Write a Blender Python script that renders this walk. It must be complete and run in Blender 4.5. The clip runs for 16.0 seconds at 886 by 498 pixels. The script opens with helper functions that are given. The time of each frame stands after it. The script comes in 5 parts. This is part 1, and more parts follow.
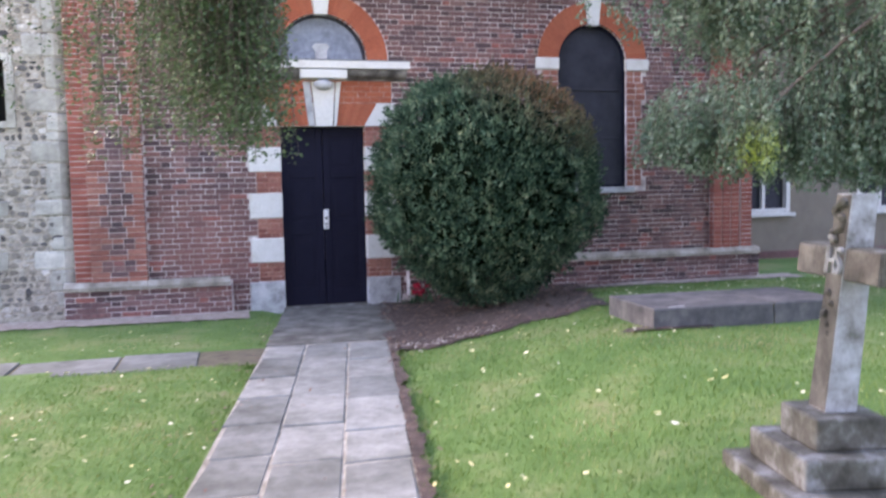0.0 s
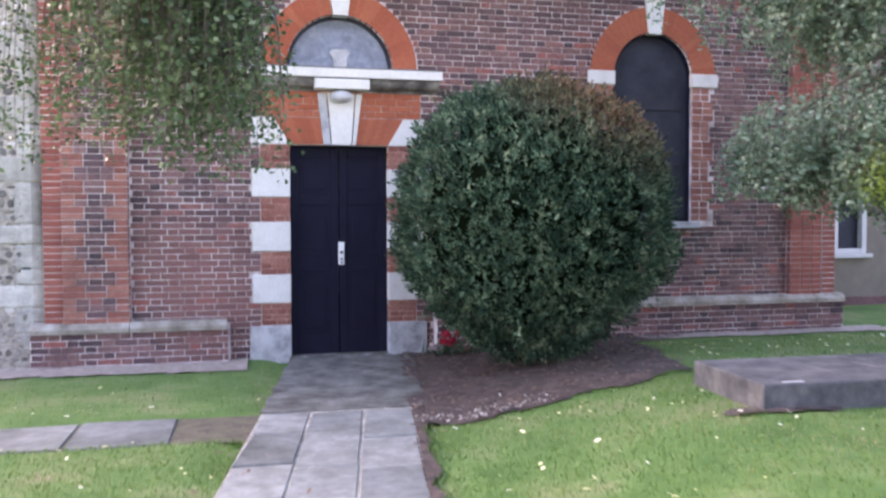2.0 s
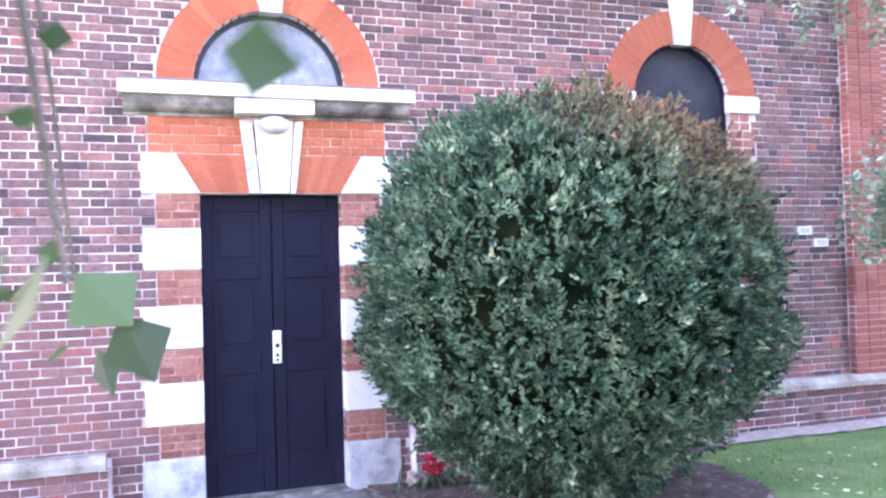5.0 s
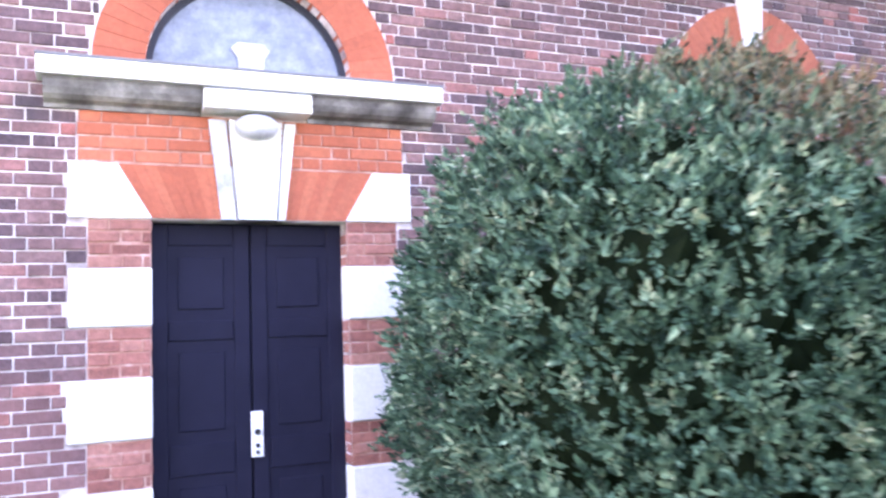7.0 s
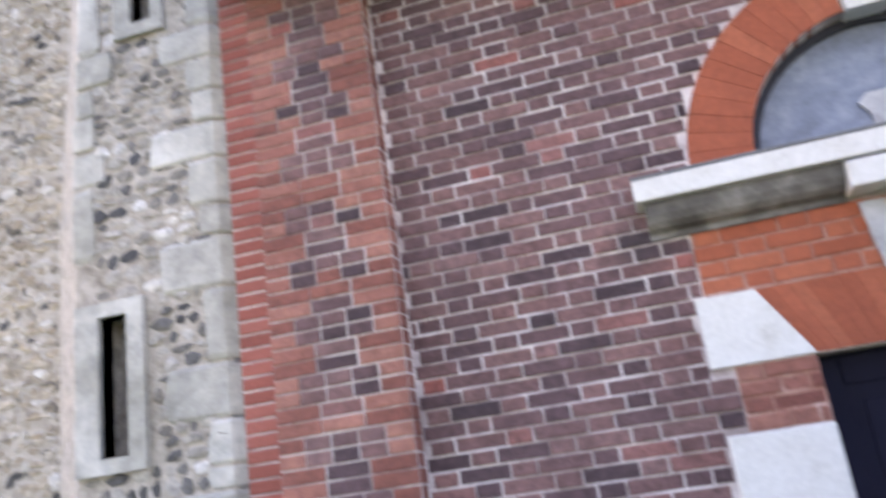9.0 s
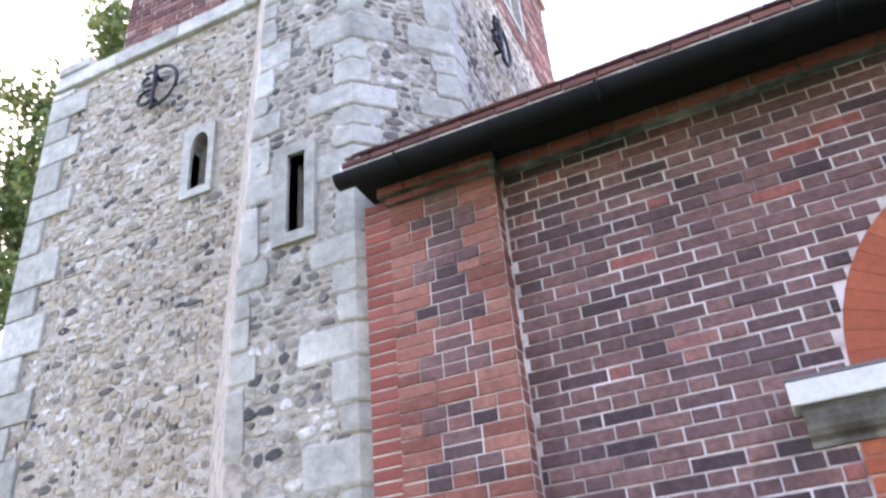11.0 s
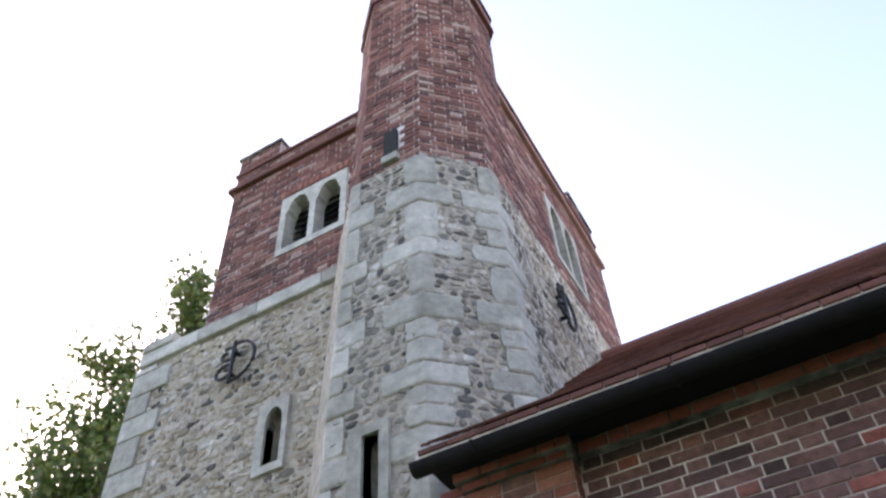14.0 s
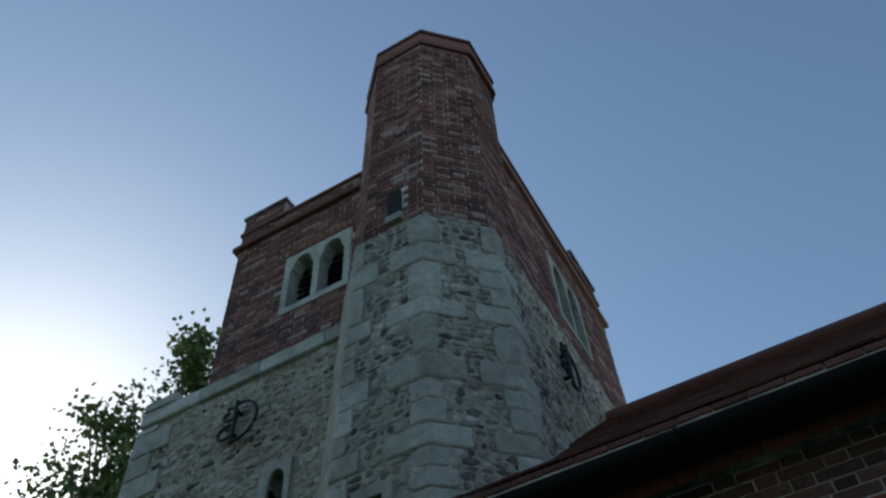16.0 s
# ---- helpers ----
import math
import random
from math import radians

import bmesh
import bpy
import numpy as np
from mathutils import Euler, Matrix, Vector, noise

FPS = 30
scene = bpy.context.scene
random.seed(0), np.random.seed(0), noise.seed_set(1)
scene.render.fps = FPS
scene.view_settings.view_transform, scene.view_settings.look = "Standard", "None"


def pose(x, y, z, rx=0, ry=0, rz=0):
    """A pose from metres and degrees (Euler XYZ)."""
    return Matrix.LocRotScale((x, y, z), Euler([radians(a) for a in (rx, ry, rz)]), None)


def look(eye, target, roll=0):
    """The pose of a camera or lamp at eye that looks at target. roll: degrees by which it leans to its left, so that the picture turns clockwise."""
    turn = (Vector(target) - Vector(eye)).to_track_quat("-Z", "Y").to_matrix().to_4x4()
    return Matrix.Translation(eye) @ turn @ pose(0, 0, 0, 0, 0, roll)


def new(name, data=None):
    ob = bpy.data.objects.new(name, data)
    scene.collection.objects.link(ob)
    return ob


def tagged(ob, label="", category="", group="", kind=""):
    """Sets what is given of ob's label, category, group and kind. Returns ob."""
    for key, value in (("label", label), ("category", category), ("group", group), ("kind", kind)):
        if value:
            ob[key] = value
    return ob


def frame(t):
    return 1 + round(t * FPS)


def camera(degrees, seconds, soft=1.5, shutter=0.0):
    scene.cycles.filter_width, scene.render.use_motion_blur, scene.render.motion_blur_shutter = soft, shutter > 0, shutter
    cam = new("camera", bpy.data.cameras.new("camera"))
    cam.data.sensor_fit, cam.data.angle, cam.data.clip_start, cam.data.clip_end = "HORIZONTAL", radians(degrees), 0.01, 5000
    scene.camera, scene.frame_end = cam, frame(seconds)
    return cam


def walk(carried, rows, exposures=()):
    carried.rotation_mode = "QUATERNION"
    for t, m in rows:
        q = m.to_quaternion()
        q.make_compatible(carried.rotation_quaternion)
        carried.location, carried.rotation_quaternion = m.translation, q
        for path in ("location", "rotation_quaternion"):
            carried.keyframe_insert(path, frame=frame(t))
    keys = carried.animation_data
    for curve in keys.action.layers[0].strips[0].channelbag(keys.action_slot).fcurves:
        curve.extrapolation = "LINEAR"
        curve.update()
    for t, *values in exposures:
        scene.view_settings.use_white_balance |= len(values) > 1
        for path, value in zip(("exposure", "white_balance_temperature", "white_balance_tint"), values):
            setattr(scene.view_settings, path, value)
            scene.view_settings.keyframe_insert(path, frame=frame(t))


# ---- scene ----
cam = camera(57.1, 16.0, soft=2.4, shutter=0.5)
PATH = [
    (0, (-1.084, -9.815, 1.425), (-0.591, -7.884, 1.269), -1.1),
    (0.5, (-0.974, -9.499, 1.428), (-0.435, -7.575, 1.354), 1.0),
    (1, (-0.94, -9.143, 1.435), (-0.329, -7.244, 1.29), 0.3),
    (1.5, (-0.949, -8.765, 1.447), (-0.413, -6.844, 1.288), -1.3),
    (2, (-0.874, -8.36, 1.441), (-0.425, -6.412, 1.357), -0.1),
    (2.5, (-0.858, -7.963, 1.493), (-0.372, -6.023, 1.486), -0.1),
    (3, (-0.813, -7.588, 1.502), (-0.321, -5.65, 1.497), -1.8),
    (3.5, (-0.763, -7.183, 1.601), (-0.339, -5.231, 1.698), 0.3),
    (3.7, (-0.735, -7.0, 1.62), (-0.257, -5.059, 1.688), 0.7),
    (5.8, (-0.768, -5.254, 1.582), (-0.074, -3.379, 1.639), -0.9),
    (6, (-0.784, -5.075, 1.58), (-0.072, -3.208, 1.676), -0.1),
    (6.5, (-0.72, -4.648, 1.551), (0.0, -2.791, 1.733), -0.0),
    (7, (-0.776, -4.267, 1.564), (0.006, -2.435, 1.753), -2.2),
    (7.5, (-0.97, -3.801, 1.606), (-0.341, -1.921, 1.872), -3.3),
    (8, (-0.944, -3.525, 1.614), (-0.544, -1.608, 2.021), -3.6),
    (8.5, (-1.024, -3.349, 1.837), (-1.043, -1.388, 2.23), -8.9),
    (9, (-1.092, -3.239, 1.84), (-1.536, -1.376, 2.417), -8.2),
    (9.2, (-1.101, -3.231, 1.85), (-1.637, -1.415, 2.495), -7.3),
    (9.5, (-1.057, -3.178, 1.84), (-1.685, -1.418, 2.552), -6.0),
    (9.7, (-1.061, -3.174, 1.836), (-1.703, -1.445, 2.611), -6.2),
    (11.8, (-1.044, -3.296, 1.96), (-1.717, -1.823, 3.134), -4.7),
    (12, (-1.065, -3.294, 1.966), (-1.737, -1.867, 3.195), -4.9),
    (12.5, (-1.058, -3.303, 1.974), (-1.711, -1.964, 3.309), -4.7),
    (13, (-1.057, -3.349, 1.99), (-1.684, -2.086, 3.409), -4.4),
    (13.5, (-1.035, -3.361, 2.013), (-1.659, -2.126, 3.458), -4.3),
    (14, (-1.018, -3.43, 2.045), (-1.614, -2.227, 3.527), -4.4),
    (14.5, (-0.985, -3.433, 2.054), (-1.564, -2.294, 3.593), -4.5),
    (15, (-0.979, -3.429, 2.027), (-1.529, -2.332, 3.607), -4.2),
    (15.5, (-1.008, -3.428, 2.026), (-1.551, -2.326, 3.604), -4.4),
    (16, (-1.004, -3.468, 2.037), (-1.549, -2.358, 3.608), -4.6),
]
EXPOSURES = [
    (0.0, 3.4, 7700, 34), (2.5, 3.65, 7700, 38), (3.7, 4.5, 7200, 42), (5.8, 4.85, 7000, 44), (8.2, 4.85, 7200, 44), (8.5, 4.05, 7700, 40), (9.0, 3.42, 7800, 36), (9.7, 3.38, 7800, 36),
    (11.8, 3.62, 6900, 36), (12.4, 3.85, 7000, 36), (12.9, 3.97, 7100, 36), (13.4, 3.4, 7300, 34), (14.0, 2.5, 7600, 28), (14.5, 1.9, 10300, 30),
    (14.8, 1.05, 7100, 4), (15.0, 0.85, 6900, 0), (15.5, 0.33, 6250, 0), (16.0, 0.28, 6250, 0),
]
walk(cam, [(t, look(eye, target, roll)) for t, eye, target, roll in PATH], EXPOSURES)

# ---- world and sun ----
SUN_DIR = Vector((-0.74, 0.42, 0.53)).normalized()
world = bpy.data.worlds.new("world")
scene.world = world
world.use_nodes = True
wn = world.node_tree.nodes
sky = wn.new("ShaderNodeTexSky")
sky.sky_type = "NISHITA"
sky.sun_disc = False
sky.sun_elevation = math.asin(SUN_DIR.z)
sky.sun_rotation = math.atan2(SUN_DIR.x, SUN_DIR.y)
sky.air_density, sky.dust_density, sky.ozone_density = 1.0, 0.55, 1.0
wn["Background"].inputs["Strength"].default_value = 0.12
world.node_tree.links.new(sky.outputs[0], wn["Background"].inputs["Color"])
sun = bpy.data.lights.new("sun", "SUN")
sun.energy, sun.angle, sun.color = 0.5, radians(20), (1.0, 0.95, 0.88)
new("sun", sun).matrix_world = look(SUN_DIR * 60, (0, 0, 0))


# ---- materials ----
def material(name, rough=0.85, metal=0.0):
    m = bpy.data.materials.new(name)
    m.use_nodes = True
    b = m.node_tree.nodes["Principled BSDF"]
    b.inputs["Roughness"].default_value, b.inputs["Metallic"].default_value = rough, metal
    return m, m.node_tree.nodes, m.node_tree.links, b


def ramp(nodes, stops, interp="LINEAR"):
    r = nodes.new("ShaderNodeValToRGB")
    r.color_ramp.interpolation = interp
    el = r.color_ramp.elements
    while len(el) < len(stops):
        el.new(0.5)
    for e, (p, c) in zip(el, stops):
        e.position, e.color = p, (*c, 1)
    return r


def noise_node(nodes, links, scale, detail=4.0, rough=0.6, where="Position"):
    g = nodes.new("ShaderNodeNewGeometry")
    n = nodes.new("ShaderNodeTexNoise")
    n.inputs["Scale"].default_value, n.inputs["Detail"].default_value, n.inputs["Roughness"].default_value = scale, detail, rough
    links.new(g.outputs[where], n.inputs["Vector"])
    return n


def mix(nodes, links, a, b, fac, kind="MIX"):
    m = nodes.new("ShaderNodeMix")
    m.data_type, m.blend_type = "RGBA", kind
    for sock, v in ((m.inputs[6], a), (m.inputs[7], b), (m.inputs[0], fac)):
        if isinstance(v, (int, float)):
            sock.default_value = v
        elif isinstance(v, tuple):
            sock.default_value = (*v, 1)
        else:
            links.new(v, sock)
    return m.outputs[2]


def bump(nodes, links, bsdf, height, strength=0.4, distance=0.01):
    b = nodes.new("ShaderNodeBump")
    b.inputs["Strength"].default_value, b.inputs["Distance"].default_value = strength, distance
    links.new(height, b.inputs["Height"])
    links.new(b.outputs[0], bsdf.inputs["Normal"])


def piece_random(nodes, links):
    """One value a piece, whether it is an object of its own or an island of a mesh."""
    g, o, a = nodes.new("ShaderNodeNewGeometry"), nodes.new("ShaderNodeObjectInfo"), nodes.new("ShaderNodeMath")
    add = nodes.new("ShaderNodeMath")
    add.operation, a.operation = "ADD", "FRACT"
    links.new(g.outputs["Random Per Island"], add.inputs[0])
    links.new(o.outputs["Random"], add.inputs[1])
    links.new(add.outputs[0], a.inputs[0])
    return a.outputs[0]


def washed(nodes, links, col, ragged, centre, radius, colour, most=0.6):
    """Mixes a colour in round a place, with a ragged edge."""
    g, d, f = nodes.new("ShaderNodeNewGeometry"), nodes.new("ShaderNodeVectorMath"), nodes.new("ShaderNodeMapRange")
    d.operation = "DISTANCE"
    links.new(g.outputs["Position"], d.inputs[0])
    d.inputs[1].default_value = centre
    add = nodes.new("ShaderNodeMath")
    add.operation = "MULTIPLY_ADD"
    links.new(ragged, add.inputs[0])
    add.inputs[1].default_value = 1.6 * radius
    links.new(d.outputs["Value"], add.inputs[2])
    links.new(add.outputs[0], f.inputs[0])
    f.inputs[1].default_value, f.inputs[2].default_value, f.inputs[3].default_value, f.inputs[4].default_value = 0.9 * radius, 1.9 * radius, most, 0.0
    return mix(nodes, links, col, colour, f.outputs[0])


def pieces_material(name, stops, grain=60, stain=0.6, stain_dark=(0.5, 0.46, 0.45), rough=0.88, relief=0.5, distance=0.006, deep=0.72, wash=()):
    """Bricks, stones, tiles: a colour a piece, grain in it, and weather stains over all of them; wash: (centre, radius, colour) of ragged discoloured areas."""
    m, n, l, b = material(name, rough)
    c = ramp(n, stops)
    l.new(piece_random(n, l), c.inputs[0])
    g = noise_node(n, l, grain, 6, 0.7)
    fine = ramp(n, [(0.3, (deep, deep, deep)), (0.7, (1.9 - deep, 1.88 - deep, 1.86 - deep))])
    l.new(g.outputs[0], fine.inputs[0])
    col = mix(n, l, c.outputs[0], fine.outputs[0], 0.8, "MULTIPLY")
    s = noise_node(n, l, 1.3, 5, 0.65)
    big = ramp(n, [(0.35, stain_dark), (0.6, (1.0, 1.0, 1.0)), (0.8, (1.15, 1.12, 1.1))])
    l.new(s.outputs[0], big.inputs[0])
    col = mix(n, l, col, big.outputs[0], stain, "MULTIPLY")
    for place in wash:
        col = washed(n, l, col, s.outputs[0], *place)
    l.new(col, b.inputs["Base Color"])
    bump(n, l, b, g.outputs[0], relief, distance)
    return m


def surface_material(name, stops, scale=8.0, fine=90.0, rough=0.85, relief=0.3, distance=0.004, metal=0.0):
    """A continuous surface: broad patches of colour and fine grain."""
    m, n, l, b = material(name, rough, metal)
    a = noise_node(n, l, scale, 6, 0.65)
    c = ramp(n, stops)
    l.new(a.outputs[0], c.inputs[0])
    g = noise_node(n, l, fine, 4, 0.7)
    f = ramp(n, [(0.3, (0.85, 0.85, 0.85)), (0.7, (1.1, 1.1, 1.1))])
    l.new(g.outputs[0], f.inputs[0])
    l.new(mix(n, l, c.outputs[0], f.outputs[0], 0.7, "MULTIPLY"), b.inputs["Base Color"])
    bump(n, l, b, g.outputs[0], relief, distance)
    return m


def leaf_material(name, stops, spread=1.2, glow=0.35, rough=0.5, patch=None, drift=0.9):
    """Leaves: a colour a leaf, drifting over the crown, with light coming through."""
    m, n, l, b = material(name, rough)
    r = piece_random(n, l)
    a = noise_node(n, l, spread, 3, 0.6)
    s = n.new("ShaderNodeMath")
    s.operation = "MULTIPLY_ADD"
    l.new(r, s.inputs[0])
    s.inputs[1].default_value = 0.55
    h = n.new("ShaderNodeMath")
    h.operation = "MULTIPLY_ADD"
    l.new(a.outputs[0], h.inputs[0])
    h.inputs[1].default_value, h.inputs[2].default_value = drift, 0.23 - drift * 0.5
    l.new(h.outputs[0], s.inputs[2])
    c = ramp(n, stops)
    l.new(s.outputs[0], c.inputs[0])
    col = c.outputs[0]
    if patch:
        centre, radius, colour = patch
        g, d = n.new("ShaderNodeNewGeometry"), n.new("ShaderNodeVectorMath")
        d.operation = "DISTANCE"
        l.new(g.outputs["Position"], d.inputs[0])
        d.inputs[1].default_value = centre
        f = n.new("ShaderNodeMapRange")
        l.new(d.outputs["Value"], f.inputs[0])
        f.inputs[1].default_value, f.inputs[2].default_value, f.inputs[3].default_value, f.inputs[4].default_value = 0, radius, 1.5, 0.0
        gate = n.new("ShaderNodeMath")
        gate.operation = "MULTIPLY"
        l.new(f.outputs[0], gate.inputs[0])
        half = n.new("ShaderNodeMath")
        half.operation, half.use_clamp = "MULTIPLY_ADD", True
        l.new(r, half.inputs[0])
        half.inputs[1].default_value, half.inputs[2].default_value = 2.4, -0.3
        l.new(half.outputs[0], gate.inputs[1])
        col = mix(n, l, col, colour, gate.outputs[0])
    l.new(col, b.inputs["Base Color"])
    t = n.new("ShaderNodeBsdfTranslucent")
    l.new(col, t.inputs["Color"])
    x = n.new("ShaderNodeMixShader")
    x.inputs[0].default_value = glow
    l.new(b.outputs[0], x.inputs[1])
    l.new(t.outputs[0], x.inputs[2])
    l.new(x.outputs[0], n["Material Output"].inputs["Surface"])
    return m


PURPLE = [(0.0, (0.070, 0.043, 0.049)), (0.17, (0.122, 0.069, 0.074)), (0.45, (0.178, 0.095, 0.094)), (0.7, (0.220, 0.113, 0.106)), (0.88, (0.245, 0.138, 0.130)), (1.0, (0.35, 0.105, 0.085))]
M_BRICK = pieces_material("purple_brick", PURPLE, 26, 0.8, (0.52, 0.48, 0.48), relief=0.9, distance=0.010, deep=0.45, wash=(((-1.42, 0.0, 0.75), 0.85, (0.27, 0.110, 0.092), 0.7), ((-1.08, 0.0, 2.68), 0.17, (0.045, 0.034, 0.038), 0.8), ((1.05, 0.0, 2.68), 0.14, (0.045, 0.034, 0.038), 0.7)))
M_RED = pieces_material("red_brick", [(0.0, (0.24, 0.080, 0.060)), (0.5, (0.325, 0.120, 0.090)), (1.0, (0.40, 0.175, 0.132))], 26, 0.6, relief=0.9, distance=0.010, deep=0.55)
M_RUBBED = pieces_material("rubbed_red_brick", [(0.0, (0.36, 0.088, 0.042)), (0.5, (0.41, 0.105, 0.052)), (1.0, (0.44, 0.125, 0.062))], 40, 0.35, relief=0.25)
M_PUTTY = surface_material("red_putty_joint", [(0.3, (0.22, 0.085, 0.06)), (0.5, (0.40, 0.20, 0.15)), (0.7, (0.58, 0.42, 0.36))], 9, 90, 0.95, 0.5)
M_DARKRED = pieces_material("dark_red_brick", [(0.0, (0.26, 0.07, 0.05)), (0.5, (0.33, 0.09, 0.065)), (1.0, (0.38, 0.12, 0.09))], 70, 0.5)
M_TOWERBRICK = pieces_material("tower_brick", [(0.0, (0.10, 0.044, 0.039)), (0.4, (0.20, 0.079, 0.063)), (0.7, (0.27, 0.108, 0.087)), (0.88, (0.33, 0.160, 0.130)), (1.0, (0.46, 0.34, 0.29))], 34, 0.7, deep=0.5)
M_MORTAR = surface_material("lime_mortar", [(0.31, (0.17, 0.125, 0.12)), (0.43, (0.42, 0.345, 0.33)), (0.54, (0.68, 0.61, 0.585)), (0.72, (0.80, 0.75, 0.72))], 3.0, 120, 0.95, 0.5)
M_FLINTMORTAR = surface_material("flint_mortar", [(0.3, (0.24, 0.205, 0.165)), (0.5, (0.45, 0.395, 0.33)), (0.7, (0.60, 0.55, 0.48))], 14, 50, 0.95, 1.0, 0.02)
M_FLINT = pieces_material("flint", [(0.0, (0.05, 0.05, 0.052)), (0.05, (0.13, 0.125, 0.118)), (0.14, (0.30, 0.26, 0.21)), (0.36, (0.43, 0.355, 0.265)), (0.62, (0.50, 0.43, 0.34)), (0.85, (0.55, 0.51, 0.45)), (1.0, (0.66, 0.64, 0.60))], 26, 0.75, (0.60, 0.56, 0.52), relief=1.0, distance=0.014, deep=0.42)
M_DARKFLINT = pieces_material("grey_knapped_flint", [(0.0, (0.07, 0.07, 0.072)), (0.08, (0.15, 0.146, 0.142)), (0.30, (0.26, 0.24, 0.21)), (0.58, (0.36, 0.335, 0.295)), (0.82, (0.47, 0.445, 0.405)), (1.0, (0.64, 0.62, 0.59))], 26, 0.75, (0.60, 0.56, 0.52), relief=1.0, distance=0.014, deep=0.42)
M_ASHLAR = pieces_material("grey_ashlar", [(0.0, (0.40, 0.39, 0.35)), (0.5, (0.49, 0.48, 0.44)), (1.0, (0.56, 0.55, 0.51))], 12, 0.8, (0.55, 0.54, 0.50), relief=0.7, distance=0.012, deep=0.6)
M_WHITE = surface_material("white_painted_stone", [(0.28, (0.50, 0.48, 0.43)), (0.42, (0.62, 0.61, 0.57)), (0.7, (0.67, 0.66, 0.63))], 5, 45, 0.6, 0.12, 0.003)
M_GREYSTONE = surface_material("weathered_grey_stone", [(0.3, (0.20, 0.20, 0.20)), (0.5, (0.38, 0.39, 0.40)), (0.68, (0.50, 0.51, 0.52))], 7, 90, 0.85, 0.4)
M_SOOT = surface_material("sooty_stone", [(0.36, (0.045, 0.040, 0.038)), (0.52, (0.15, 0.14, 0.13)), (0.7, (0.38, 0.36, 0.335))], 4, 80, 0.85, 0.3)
M_DOOR = surface_material("navy_paint", [(0.3, (0.006, 0.006, 0.017)), (0.7, (0.010, 0.010, 0.024))], 4, 200, 0.75, 0.12, 0.002)
M_BOARD = surface_material("blue_grey_board", [(0.3, (0.095, 0.115, 0.155)), (0.5, (0.155, 0.19, 0.25)), (0.7, (0.24, 0.28, 0.345))], 9, 60, 0.5, 0.3)
M_PANE = surface_material("dark_blocked_pane", [(0.3, (0.020, 0.022, 0.032)), (0.7, (0.038, 0.042, 0.056))], 5, 150, 0.6, 0.15)
# near-black colour for insides that get no light
M_DARK = surface_material("unlit_interior", [(0.3, (0.012, 0.012, 0.013)), (0.7, (0.02, 0.02, 0.02))], 5, 50, 0.9)
M_LEAD = surface_material("grey_lead", [(0.3, (0.10, 0.105, 0.11)), (0.7, (0.16, 0.165, 0.17))], 6, 60, 0.6)
M_BLACK = surface_material("black_gutter_paint", [(0.3, (0.010, 0.010, 0.012)), (0.7, (0.016, 0.016, 0.019))], 8, 120, 0.85)
M_IRON = surface_material("black_wrought_iron", [(0.3, (0.015, 0.015, 0.018)), (0.7, (0.03, 0.028, 0.028))], 20, 200, 0.55, 0.4, 0.004, 0.3)
M_TILE = pieces_material("clay_roof_tile", [(0.0, (0.12, 0.046, 0.036)), (0.5, (0.175, 0.065, 0.05)), (1.0, (0.22, 0.09, 0.07))], 40, 0.5)
M_PAVING = pieces_material("paving_slab", [(0.0, (0.165, 0.182, 0.175)), (0.5, (0.235, 0.252, 0.240)), (1.0, (0.285, 0.30, 0.285))], 9, 1.0, (0.45, 0.46, 0.43), relief=0.6, deep=0.6)
M_PALEJOINT = surface_material("sandy_joint", [(0.3, (0.12, 0.11, 0.085)), (0.5, (0.30, 0.285, 0.24)), (0.68, (0.44, 0.43, 0.38))], 6, 80, 0.95, 0.8)
M_COPING = surface_material("weathered_coping_stone", [(0.3, (0.12, 0.10, 0.075)), (0.5, (0.27, 0.24, 0.195)), (0.7, (0.44, 0.41, 0.36))], 5, 60, 0.9, 0.6)
M_JOINT = surface_material("earthy_joint", [(0.3, (0.06, 0.05, 0.04)), (0.6, (0.12, 0.11, 0.07))], 12, 80, 0.95, 0.8)
M_TURF = surface_material("lawn_turf", [(0.33, (0.060, 0.150, 0.030)), (0.5, (0.100, 0.200, 0.048)), (0.62, (0.175, 0.235, 0.085)), (0.72, (0.27, 0.235, 0.13))], 1.6, 45, 0.95, 0.9, 0.02)
M_BLADE = leaf_material("grass_blade", [(0.0, (0.065, 0.155, 0.028)), (0.45, (0.115, 0.225, 0.045)), (0.72, (0.19, 0.275, 0.075)), (0.9, (0.31, 0.30, 0.14)), (1.0, (0.40, 0.36, 0.20))], 1.3, 0.25, 0.6, None, 1.5)
M_SOIL = surface_material("leaf_litter_soil", [(0.3, (0.035, 0.026, 0.022)), (0.5, (0.080, 0.056, 0.047)), (0.7, (0.145, 0.102, 0.085))], 9, 70, 0.95, 0.9, 0.015)
M_LITTER = leaf_material("fallen_leaf", [(0.0, (0.50, 0.45, 0.14)), (0.4, (0.70, 0.65, 0.32)), (0.8, (0.78, 0.76, 0.58)), (1.0, (0.34, 0.22, 0.10))], 3.0, 0.1)
M_BROWNLEAF = leaf_material("brown_fallen_leaf", [(0.0, (0.065, 0.038, 0.028)), (0.5, (0.14, 0.082, 0.058)), (1.0, (0.25, 0.165, 0.11))], 3.0, 0.1)
M_YEW = leaf_material("yew_leaf", [(0.0, (0.007, 0.020, 0.013)), (0.3, (0.019, 0.052, 0.032)), (0.55, (0.050, 0.108, 0.066)), (0.75, (0.105, 0.178, 0.108)), (0.9, (0.17, 0.245, 0.15)), (1.0, (0.27, 0.31, 0.19))], 7.0, 0.12, 0.7, ((2.05, -1.85, 2.50), 1.05, (0.24, 0.135, 0.075)), 2.2)
